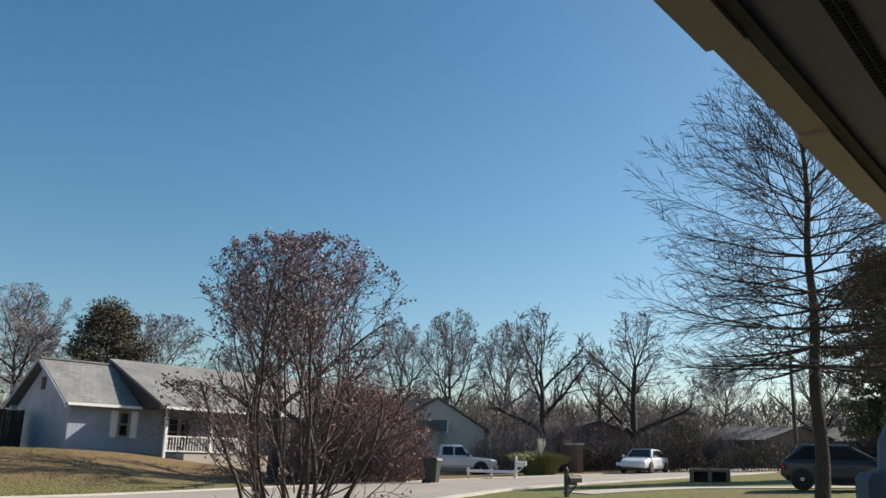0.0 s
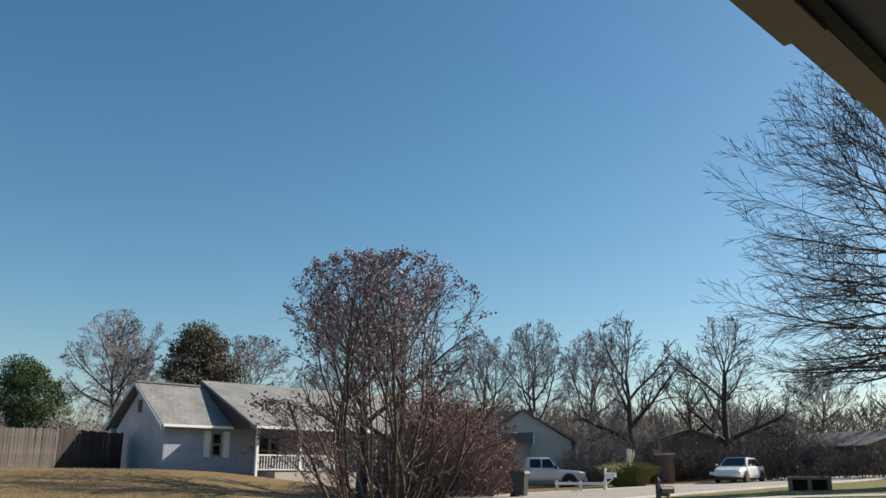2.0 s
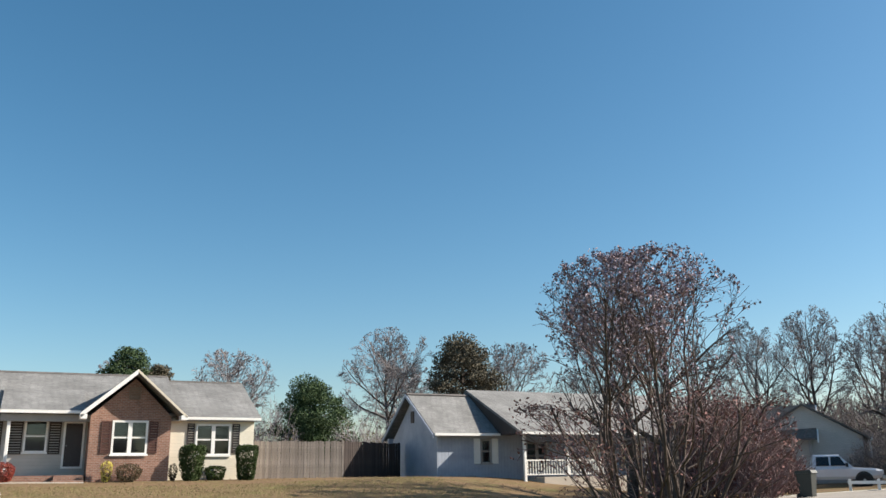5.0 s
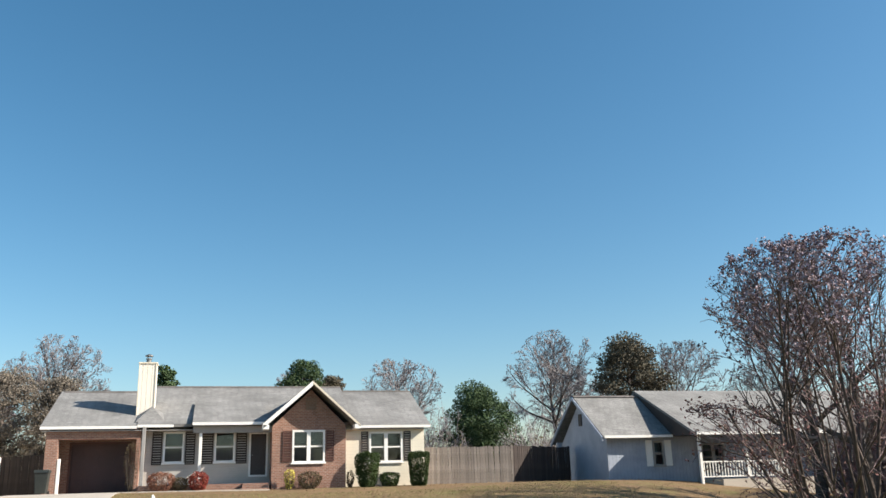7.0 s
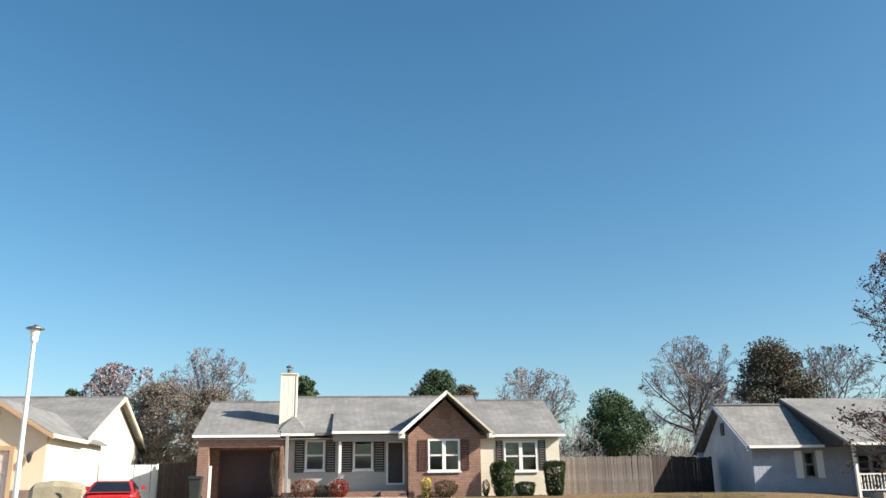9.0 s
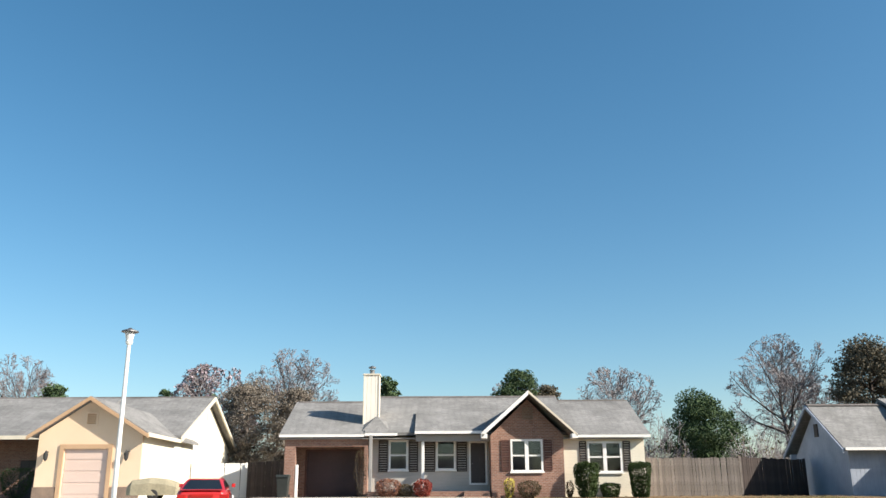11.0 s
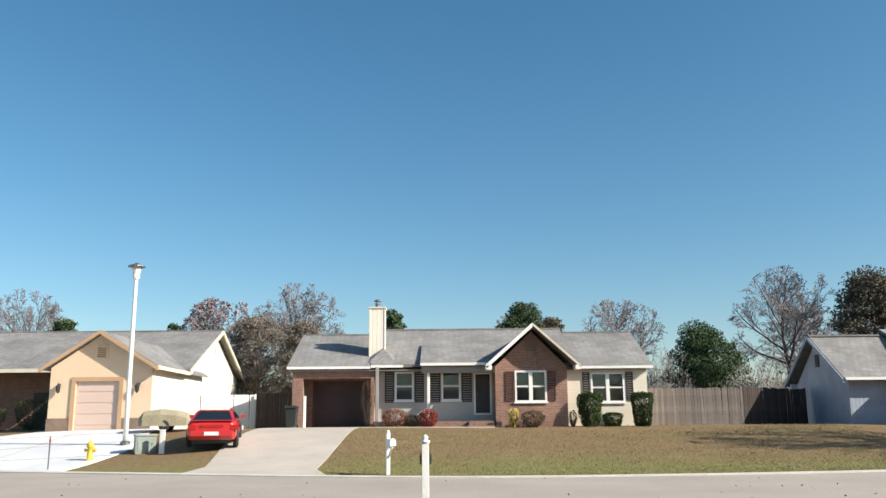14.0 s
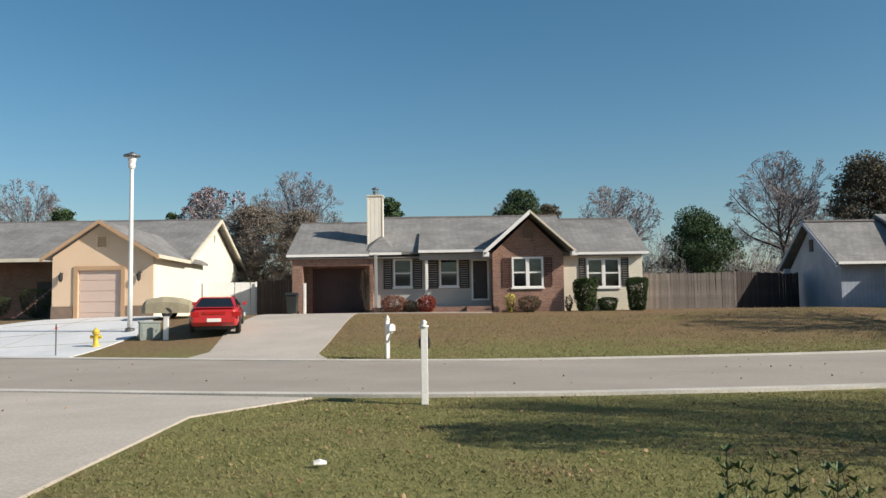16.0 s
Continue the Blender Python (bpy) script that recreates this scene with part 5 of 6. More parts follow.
bush("brown_shrub", (4.2, 40.8, 1.33), 1.4, 0.85, BROWN_LEAF, 8, "low brown shrub below the gable window", 1800, 0.07, 2.0)
bush("twiggy_shrub", (-3.75, 42.0, 1.4), 0.8, 2.3, BROWN_LEAF, 9, "thin twiggy shrub beside the garage", 500, 0.06, 2.0)
bush("round_shrub", (-21.7, 45.3, 1.5), 1.8, 1.5, HEDGE, 10, "dark green shrub before the shaded porch", 2000, 0.08)
bush("round_shrub", (-23.4, 44.5, 1.5), 1.6, 1.1, HEDGE, 11, "low green shrub before the shaded porch", 1600, 0.08)
bush("small_shrub", (6.25, 41.9, 1.38), 0.5, 0.8, BROWN_LEAF, 12, "thin brown shrub against the brick corner", 400, 0.07, 2.0)
bush("round_shrub", (35.0, 39.4, 0.5), 2.2, 2.0, BROWN_LEAF, 13, "dark shrub before the blue house porch", 1600, 0.1, 2.0)
bush("round_shrub", (62.0, 30.0, 1.1), 3.2, 4.0, HEDGE, 14, "dark green shrub beyond the white car", 1800, 0.16, 2.0)
bush("round_shrub", (53.5, 33.4, 0.85), 2.2, 1.7, OLIVE_LEAF, 15, "olive shrub beside the orange brick wall", 1500, 0.1, 2.0)


def tall_grass(base):
    rnd = random.Random(31)
    t = thing("pampas_grass", base, "large clump of tall olive grass with pale plumes", "ornamental grass", turn=0)
    segs, plumes = [], []
    for _ in range(1500):
        a, r = rnd.uniform(0, 6.283), rnd.random() ** 0.5
        p = Vector((0.9 * r * math.cos(a), 0.9 * r * math.sin(a), 0))
        d = Vector((math.cos(a) * r * 0.75, math.sin(a) * r * 0.75, 1)).normalized()
        q = p + d * rnd.uniform(0.8, 1.35)
        e = q + (d + Vector((math.cos(a) * 0.7, math.sin(a) * 0.7, -0.6))).normalized() * 0.5
        segs += [(p, q, 0.016, 0.012), (q, e, 0.012, 0.003)]
    for _ in range(9):
        a, r = rnd.uniform(0, 6.283), rnd.uniform(0, 0.6)
        p = Vector((0.6 * r * math.cos(a), 0.6 * r * math.sin(a), 1.1))
        q = p + Vector((rnd.uniform(-0.2, 0.2), rnd.uniform(-0.2, 0.2), 0.75))
        plumes += [(p, q, 0.015, 0.06), (q, q + Vector((0, 0, 0.35)), 0.08, 0.02)]
    v, f = tubes(segs, 3)
    tagged(sheet("blade_mass", v, f, PAMPAS, t), kind="stuff")
    v, f = tubes(plumes, 6)
    tagged(sheet("plume_mass", v, f, PLUME, t), kind="stuff")


tall_grass((44.2, 30.9, 0.62))


def near_shrub(base, stems, seed, tall):
    """The leafy shoots at the foot of the porch."""
    rnd = random.Random(seed)
    t = thing("leafy_shrub", base, "leafy evergreen shoots beside the near porch", "shrub", turn=0)
    segs, verts, faces = [], [], []
    for k in range(stems):
        a = rnd.uniform(0, 6.283)
        p = Vector((rnd.uniform(-0.28, 0.28), rnd.uniform(-0.2, 0.2), 0))
        d = Vector((math.cos(a) * 0.16, math.sin(a) * 0.16, 1)).normalized()
        ln = tall * rnd.uniform(0.68, 1.0)
        for i in range(10):
            d = (d + unit_vec(rnd) * 0.07).normalized()
            q = p + d * ln / 10
            segs.append((p, q, 0.006 - 0.0004 * i, 0.0056 - 0.0004 * i))
            if i > 1:
                for _ in range(6):
                    out = unit_vec(rnd)
                    out = (out - d * out.dot(d)).normalized() * 0.75 + d * 0.65
                    out.normalize()
                    w = out.cross(d).normalized()
                    s = rnd.uniform(0.035, 0.062)
                    c = len(verts)
                    up = w.cross(out) * s * 0.12
                    verts += [q, q + out * s * 0.5 + w * s * 0.24 + up, q + out * s, q + out * s * 0.5 - w * s * 0.24 + up, q + out * s * 0.5 - up * 0.5]
                    faces += [(c, c + 1, c + 4), (c + 1, c + 2, c + 4), (c + 2, c + 3, c + 4), (c + 3, c, c + 4)]
            p = q
    v, f = tubes(segs, 5)
    tagged(sheet("stem_cluster", v, f, BARK_CRAPE, t), kind="stuff")
    tagged(sheet("foliage", verts, faces, SHRUB_LEAF, t), "small glossy pointed leaves", kind="stuff")


near_shrub((1.4, 3.72, 0.03), 8, 1, 0.84)
near_shrub((1.66, 3.62, 0.03), 9, 2, 0.8)
near_shrub((1.98, 3.55, 0.03), 10, 3, 0.8)


def lawn_cover():
    """Grass blades on the near lawn, and fallen leaves on both lawns."""
    rnd = random.Random(8)
    verts, faces = [], []
    for _ in range(90000):
        y = 5.2 + 9.7 * rnd.random() ** 0.8
        x = rnd.uniform(-4.0, 1.0 + 0.66 * y)
        if x < -3.5 or y > near_kerb(x) - 0.2:
            continue
        z = height(x, y)
        h = rnd.uniform(0.012, 0.034)
        a = rnd.uniform(0, 6.283)
        w, lx, ly = rnd.uniform(0.004, 0.009), rnd.gauss(0, 0.025), rnd.gauss(0, 0.025)
        c = len(verts)
        verts += [(x - w * math.cos(a), y - w * math.sin(a), z), (x + w * math.cos(a), y + w * math.sin(a), z), (x + lx, y + ly, z + h)]
        faces.append((c, c + 1, c + 2))
    for _ in range(60000):
        x = rnd.uniform(-4, 18)
        s = 13 * rnd.random() ** 1.3
        y = far_kerb(x) + 0.2 + s
        z = height(x, y)
        h = rnd.uniform(0.02, 0.05)
        a = rnd.uniform(0, 6.283)
        w = rnd.uniform(0.006, 0.014)
        c = len(verts)
        verts += [(x - w * math.cos(a), y - w * math.sin(a), z), (x + w * math.cos(a), y + w * math.sin(a), z), (x + rnd.gauss(0, 0.03), y, z + h)]
        faces.append((c, c + 1, c + 2))
    tagged(sheet("grass", verts, faces, BLADE), "short winter grass blades over both lawns", "grass", kind="stuff")
    pts = []
    for _ in range(2600):
        x, y = rnd.uniform(-4, 22), rnd.uniform(26.5, 43)
        if y < far_kerb(x) + 0.3:
            continue
        pts.append(Vector((x, y, height(x, y) + 0.03)))
    for _ in range(420):
        x, y = rnd.uniform(-3.3, 9), rnd.uniform(5, 15)
        pts.append(Vector((x, y, height(x, y) + 0.025)))
    for _ in range(60):
        x = rnd.uniform(-12, 12)
        y = rnd.uniform(near_kerb(x) - 5 * (x < -5), far_kerb(x))
        pts.append(Vector((x, y, height(x, y) + 0.05)))
    v, f = scatter_quads(pts, 0.062, rnd, 0.7)
    tagged(sheet("fallen_leaves", v, f, FALLEN), "scattered brown fallen leaves", "leaves", kind="stuff")


lawn_cover()


# ---- vehicles: x forward, y to the left, standing on z = 0 ----
def wheel(parent, x, y, r, w=0.2):
    s = 1 if y > 0 else -1
    m = Matrix.Translation((x, y, r)) @ Matrix.Rotation(radians(90), 4, 'X')
    def spun(profile, sides):
        bm = turned(profile, sides)
        bmesh.ops.transform(bm, matrix=m, verts=bm.verts[:])
        return bm
    h = w / 2
    wh = part("wheel", spun([(r * 0.62, -h), (r * 0.94, -h), (r, -h * 0.7), (r, h * 0.7), (r * 0.94, h), (r * 0.62, h)], 22), RUBBER, parent, "black tyre", True)
    part("rim", spun([(r * 0.12, -h * 1.02), (r * 0.6, -h * 0.9), (r * 0.6, h * 0.9), (r * 0.12, h * 1.02)], 18), RIM, wh, "grey alloy rim")
    return wh


def loft(sections):
    """A closed skin through rings of equal length."""
    bm = bmesh.new()
    rings = [[bm.verts.new(p) for p in s] for s in sections]
    n = len(rings[0])
    for a, b in zip(rings, rings[1:]):
        for i in range(n):
            bm.faces.new((a[i], a[(i + 1) % n], b[(i + 1) % n], b[i]))
    bm.faces.new(rings[0][::-1])
    bm.faces.new(rings[-1])
    bmesh.ops.recalc_face_normals(bm, faces=bm.faces[:])
    return bm


def body_loft(stations, half):
    """Car body: stations of (x, sill height, shoulder height, width factor)."""
    out = []
    for x, lo, hi, k in stations:
        w = half * k
        out.append([(x, -w * 0.93, lo), (x, -w, lo + 0.16), (x, -w, hi - 0.13), (x, -w * 0.93, hi - 0.02), (x, -w * 0.55, hi), (x, w * 0.55, hi), (x, w * 0.93, hi - 0.02), (x, w, hi - 0.13), (x, w, lo + 0.16), (x, w * 0.93, lo)])
    return loft(out)


def cabin_loft(points, half, low):
    """Glasshouse: (x at the belt, x at the roof) pairs at front and rear."""
    (fb, ft), (rb, rt), belt, roof = points
    w0, w1 = half * 0.92, half * 0.72
    ring = []
    for x0, x1 in ((rb, rt), (rb + 0.02, rt + 0.08), (fb - 0.02, ft - 0.08), (fb, ft)):
        ring.append([(x0, -w0, belt), (x1, -w1, roof - 0.05), (x1, -w1 * 0.85, roof), (x1, w1 * 0.85, roof), (x1, w1, roof - 0.05), (x0, w0, belt)])
    return loft(ring)


def quad_plate(a, b, c, d, t=0.012):
    bm = bmesh.new()
    vs = [bm.verts.new(p) for p in (a, b, c, d)]
    f = bm.faces.new(vs)
    f.normal_update()
    n = f.normal * t
    r = bmesh.ops.extrude_face_region(bm, geom=[f])
    bmesh.ops.translate(bm, verts=[v for v in r["geom"] if isinstance(v, bmesh.types.BMVert)], vec=n)
    bmesh.ops.recalc_face_normals(bm, faces=bm.faces[:])
    return bm


def car(name, base, turn, label, paint, length, half, stations, cabin, belt, roof, r, axles, split=(0.5,), doors=True, hatch=False):
    v = thing(name, base, label, "car", turn=turn)
    shell = body_loft(stations, half)
    bmesh.ops.bevel(shell, geom=shell.edges[:], offset=0.035, segments=2, affect='EDGES', profile=0.6)
    part("body", shell, paint, v, smooth=True)
    (fb, ft), (rb, rt) = cabin
    part("roof", cabin_loft(((fb, ft), (rb, rt), belt - 0.03, roof), half, belt), paint, v)
    w0, w1 = half * 0.92, half * 0.72

    def side(x, z, s, out=0.006):
        k = (z - belt) / (roof - 0.05 - belt)
        return (x, s * (w0 + (w1 - w0) * k + out), z)
    lo, hi = belt + 0.03, roof - 0.1
    for s in (-1, 1):
        marks = [0.0, *split, 1.0]
        for a, b in zip(marks, marks[1:]):
            kl, kh = 0.06, 0.9
            def xa(f, k):
                rear, front = rb + (rt - rb) * k + 0.1, fb + (ft - fb) * k - 0.12
                return rear + (front - rear) * f
            p = [side(xa(a + 0.02, kl), lo, s), side(xa(b - 0.02, kl), lo, s), side(xa(b - 0.02, kh), hi, s), side(xa(a + 0.02, kh), hi, s)]
            part("side_window", quad_plate(*(p if s < 0 else p[::-1])), CAR_GLASS, v, "dark side window")
            if doors:
                part("door_handle", box(xa(a + 0.12, kl), s * (half + 0.006) - 0.012, belt - 0.16, xa(a + 0.12, kl) + 0.14, s * (half + 0.006) + 0.012, belt - 0.12), paint, v)
        part("mirror", box(fb - 0.22, s * (half + 0.02), belt - 0.02, fb - 0.08, s * (half + 0.16), belt + 0.12, bevel=0.02), paint, v)
    for xb, xt, nm, sgn in ((fb, ft, "windscreen", 1), (rb, rt, "rear_window", -1)):
        a0, a1 = 0.08, 0.9
        z0, z1 = belt + a0 * (roof - belt), belt + a1 * (roof - belt)
        x0, x1 = xb + (xt - xb) * a0 + sgn * 0.01, xb + (xt - xb) * a1 + sgn * 0.01
        p = [(x0, -w0 * 0.86, z0), (x0, w0 * 0.86, z0), (x1, w1 * 0.82, z1), (x1, -w1 * 0.82, z1)]
        part(nm, quad_plate(*(p if sgn > 0 else p[::-1])), CAR_GLASS, v, "dark tinted glass")
    front, rear = stations[-1][0], stations[0][0]
    zf, zr = stations[-1][2], stations[0][2]
    for s in (-1, 1):
        part("headlight", box(front - 0.12, s * half * 0.86 - 0.2, zf - 0.24, front + 0.015, s * half * 0.86 + 0.06, zf - 0.06, bevel=0.02), HEAD, v, "clear headlight")
        part("taillight", box(rear - 0.015, s * half * 0.82 - 0.22, zr - 0.27, rear + 0.1, s * half * 0.82 + 0.1, zr - 0.09, bevel=0.02), TAIL, v, "red tail light")
        for x in axles:
            wheel(v, x, s * (half - 0.065), r)
            arch = turned([(r * 1.16, -0.02), (r * 1.16, 0.02)], 20)
            bmesh.ops.transform(arch, matrix=Matrix.Translation((x, s * (half - 0.012), r)) @ Matrix.Rotation(radians(90), 4, 'X'), verts=arch.verts[:])
            part("wheel_arch", arch, PLASTIC, v, "dark wheel arch")
    part("front_bumper", box(front - 0.1, -half * 0.8, stations[-1][1] + 0.02, front + 0.04, half * 0.8, stations[-1][1] + 0.22, bevel=0.03), paint, v)
    part("rear_bumper", box(rear - 0.05, -half * 0.85, stations[0][1] + 0.02, rear + 0.1, half * 0.85, stations[0][1] + 0.24, bevel=0.03), paint, v)
    part("number_plate", box(rear - 0.065, -0.26, stations[0][1] + 0.06, rear - 0.051, 0.26, stations[0][1] + 0.19), VINYL, v, "blank pale number plate")
    part("underside", box(rear + 0.3, -half * 0.8, 0.16, front - 0.3, half * 0.8, 0.34), PLASTIC, v)
    return v


# red coupe on the driveway, its tail to the street
rc = car("coupe", (-9.05, 34.3, height(-9.05, 34.3) + 0.02), 101, "red coupe parked nose-in on the driveway", PAINT_RED, 4.4, 0.92,
         [(-2.12, 0.42, 0.94, 0.82), (-1.98, 0.3, 1.0, 0.95), (-1.2, 0.24, 0.98, 1.0), (0.5, 0.24, 0.92, 1.0), (1.4, 0.26, 0.84, 0.98), (2.05, 0.3, 0.7, 0.88), (2.2, 0.34, 0.6, 0.74)],
         ((1.05, 0.2), (-1.85, -0.8)), 0.95, 1.34, 0.31, (-1.3, 1.35), (0.42,))
part("spoiler", box(-2.16, -0.74, 1.0, -1.94, 0.74, 1.03, bevel=0.01), PAINT_RED, rc, "low rear spoiler")
part("lamp_strip", box(-2.15, -0.42, 0.76, -2.1, 0.42, 0.86, bevel=0.01), TAIL, rc, "dark red strip between the tail lights")
rc.matrix_basis = rc.matrix_basis @ pose(0, 0, 0, 0, -4.0, 0)
# white saloon
car("saloon_car", (48.8, 26.2, height(48.8, 26.2) + 0.02), 190, "white saloon car parked at the kerb", PAINT_WHITE, 4.7, 0.9,
    [(-2.3, 0.36, 0.95, 0.84), (-2.0, 0.28, 1.0, 0.96), (-1.1, 0.26, 0.98, 1.0), (0.8, 0.26, 0.95, 1.0), (1.6, 0.28, 0.88, 0.97), (2.2, 0.32, 0.74, 0.86), (2.35, 0.36, 0.66, 0.72)],
    ((1.15, 0.4), (-1.7, -1.05)), 0.94, 1.45, 0.33, (-1.4, 1.4), (0.47,))
# dark hatchback
hb = car("hatchback", (27.7, 8.35, height(27.7, 8.35) + 0.02), -72, "black hatchback parked beside the verge", PAINT_BLACK, 4.1, 0.87,
    [(-1.85, 0.4, 0.9, 0.84), (-1.7, 0.28, 1.0, 0.96), (-0.9, 0.26, 1.0, 1.0), (0.8, 0.26, 0.97, 1.0), (1.5, 0.28, 0.88, 0.97), (2.0, 0.32, 0.76, 0.86), (2.15, 0.36, 0.68, 0.72)],
    ((1.2, 0.3), (-1.76, -1.15)), 0.97, 1.5, 0.33, (-1.22, 1.3), (0.45,))
hb.scale = (0.88, 0.9, 0.88)


def pickup(base, turn):
    v = thing("pickup_truck", base, "pale silver pickup truck parked on a driveway", "truck", turn=turn)
    half = 0.98
    part("body", body_loft([(-0.7, 0.45, 1.16, 1.0), (0.9, 0.45, 1.16, 1.0), (1.3, 0.46, 1.14, 1.0), (2.5, 0.5, 1.06, 0.98), (2.85, 0.55, 0.98, 0.88)], half), PAINT_SILVER, v, "pale silver cab and bonnet")
    for s in (-1, 1):
        part("bed_side", box(-2.9, s * half - 0.06, 0.55, -0.75, s * half + 0.06 if s < 0 else s * half, 1.2, bevel=0.03), PAINT_SILVER, v)
    part("bed_floor", box(-2.85, -0.9, 0.6, -0.75, 0.9, 0.7), PLASTIC, v)
    part("tailgate", box(-2.96, -0.9, 0.6, -2.88, 0.9, 1.2, bevel=0.02), PAINT_SILVER, v)
    belt, roof = 1.14, 1.85
    part("cab", cabin_loft(((1.35, 0.7), (-0.85, -0.7), belt, roof), half, belt), PAINT_SILVER, v)
    for s in (-1, 1):
        for a, b in ((-0.6, 0.1), (0.18, 0.86)):
            y0, y1 = s * (half * 0.92 + 0.0), s * (half * 0.76 + 0.006)
            p = [(a, y0, belt + 0.08), (b + (0.12 if b > 0.5 else 0), y0, belt + 0.08), (b - (0.16 if b > 0.5 else 0), y1, roof - 0.12), (a + 0.04, y1, roof - 0.12)]
            part("side_window", quad_plate(*(p if s < 0 else p[::-1])), CAR_GLASS, v, "dark side window")
        part("mirror", box(0.95, s * (half + 0.02), belt, 1.08, s * (half + 0.22), belt + 0.24, bevel=0.02), PLASTIC, v)
        part("headlight", box(2.72, s * 0.72 - 0.16, 0.74, 2.9, s * 0.72 + 0.14, 0.94, bevel=0.02), HEAD, v, "clear headlight")
        part("taillight", box(-2.98, s * 0.9 - 0.06, 0.75, -2.9, s * 0.9 + 0.07, 1.15, bevel=0.01), TAIL, v, "red tail light")
        for x in (-1.9, 1.85):
            wheel(v, x, s * (half - 0.085), 0.4, 0.26)
            arch = turned([(0.48, -0.02), (0.48, 0.02)], 20)
            bmesh.ops.transform(arch, matrix=Matrix.Translation((x, s * (half - 0.006), 0.42)) @ Matrix.Rotation(radians(90), 4, 'X'), verts=arch.verts[:])
            part("wheel_arch", arch, PLASTIC, v, "dark wheel arch")
    part("windscreen", quad_plate((1.3, -0.8, belt + 0.06), (1.3, 0.8, belt + 0.06), (0.76, 0.64, roof - 0.1), (0.76, -0.64, roof - 0.1)), CAR_GLASS, v)
    part("bumper", box(2.78, -0.92, 0.42, 3.0, 0.92, 0.66, bevel=0.04), RIM, v, "bright front bumper")
    part("grille", box(2.84, -0.5, 0.7, 2.93, 0.5, 0.95, bevel=0.01), PLASTIC, v)


pickup((42.5, 36.6, height(42.5, 36.6) + 0.02), -44)


# ---- street furniture ----
def lamp_post(base):
    t = thing("street_lamp", base, "tall white post-top street lamp", "street lamp", turn=0)
    part("base_plate", turned([(0.2, -0.1), (0.2, 0.06), (0.15, 0.1)], 12), METAL, t)
    part("post", turned([(0.105, 0.1), (0.096, 2.0), (0.078, 6.75), (0.078, 6.8)], 14), VINYL, t, "white tapered post", True)
    part("collar", turned([(0.12, 6.8), (0.15, 6.9), (0.14, 7.0)], 14), VINYL, t)
    part("lantern", turned([(0.14, 7.0), (0.2, 7.25), (0.17, 7.32)], 14), HEAD, t, "clear lantern")
    part("cap", turned([(0.36, 7.32), (0.34, 7.37), (0.12, 7.45), (0.05, 7.5)], 16), METAL, t, "wide flat metal cap")


lamp_post((-13.02, 35.45, 0.9))


def hydrant(base):
    t = thing("fire_hydrant", base, "small yellow fire hydrant beside the pale driveway", "hydrant", turn=0)
    part("barrel", turned([(0.16, -0.05), (0.16, 0.04), (0.1, 0.06), (0.1, 0.46), (0.14, 0.48), (0.14, 0.52)], 14), YELLOW, t, "", True)
    part("bonnet", turned([(0.14, 0.52), (0.12, 0.6), (0.06, 0.66), (0.03, 0.67), (0.03, 0.72)], 14), YELLOW, t, "", True)
    for a in (0, 90, 180):
        bm = turned([(0.05, 0.08), (0.05, 0.17), (0.065, 0.17), (0.065, 0.21)], 10)
        bmesh.ops.transform(bm, matrix=Matrix.Translation((0, 0, 0.36)) @ Matrix.Rotation(radians(a), 4, 'Z') @ Matrix.Rotation(radians(90), 4, 'Y'), verts=bm.verts[:])
        part("outlet", bm, YELLOW, t)


hydrant((-13.1, 32.2, 0.36))


def mailbox(base, turn, label, post, box_mat, tall=1.32, arm=True, side=1):
    t = thing("mailbox", base, label, "mailbox", "mailboxes", turn=turn)
    part("post", box(-0.055, -0.055, -0.2, 0.055, 0.055, tall, bevel=0.008), post, t)
    part("finial", turned([(0.075, tall), (0.075, tall + 0.03), (0.03, tall + 0.05), (0.05, tall + 0.09), (0.0, tall + 0.13)], 10), post, t, "", True)
    if arm:
        part("arm", box(-0.04, -0.4, tall - 0.42, 0.04, -0.056, tall - 0.34, bevel=0.006), post, t)
        part("brace", prism([(-0.056, tall - 0.72), (-0.056, tall - 0.64), (-0.34, tall - 0.43), (-0.39, tall - 0.43)], "x", -0.025, 0.025), post, t)
    prof = [(-0.085, 0), (0.085, 0), (0.085, 0.13), (0.06, 0.19), (0, 0.215), (-0.06, 0.19), (-0.085, 0.13)]
    b = part("box", prism([(p[0], p[1] + tall - 0.34) for p in prof], "y", -0.52, -0.06), box_mat, t)
    part("door", prism([(p[0] * 1.05, p[1] * 1.02 + tall - 0.342) for p in prof], "y", -0.535, -0.521), box_mat, b)
    part("flag", box(0.088, -0.3, tall - 0.3, 0.096, -0.27, tall - 0.1), TAIL, b)
    return t


mailbox((-0.3, 13.84, 0.0), 180, "white post mailbox with dark box by the near kerb", WHITE, PLASTIC, 1.24)
mailbox((-1.7, 26.3, 0.05), 20, "white post mailbox across the street", WHITE, WHITE, 1.22)
mailbox((22.1, 14.45, 0.47), 75, "black mailbox on a dark post", PLASTIC, PLASTIC, 0.75)
mailbox((36.3, 26.8, 0.55), 30, "white mailbox beside a low rail", WHITE, WHITE, 1.0)


def low_rail(base, turn):
    t = thing("low_rail", base, "low white timber rail at the lawn edge", "rail", turn=turn)
    for x in (-1.2, 0.0, 1.2):
        part("post", box(x - 0.06, -0.06, -0.2, x + 0.06, 0.06, 0.5, bevel=0.01), WHITE, t)
    part("rail", box(-1.3, -0.1, 0.28, 1.3, -0.061, 0.42), WHITE, t)


low_rail((35.3, 27.6, 0.54), -45)


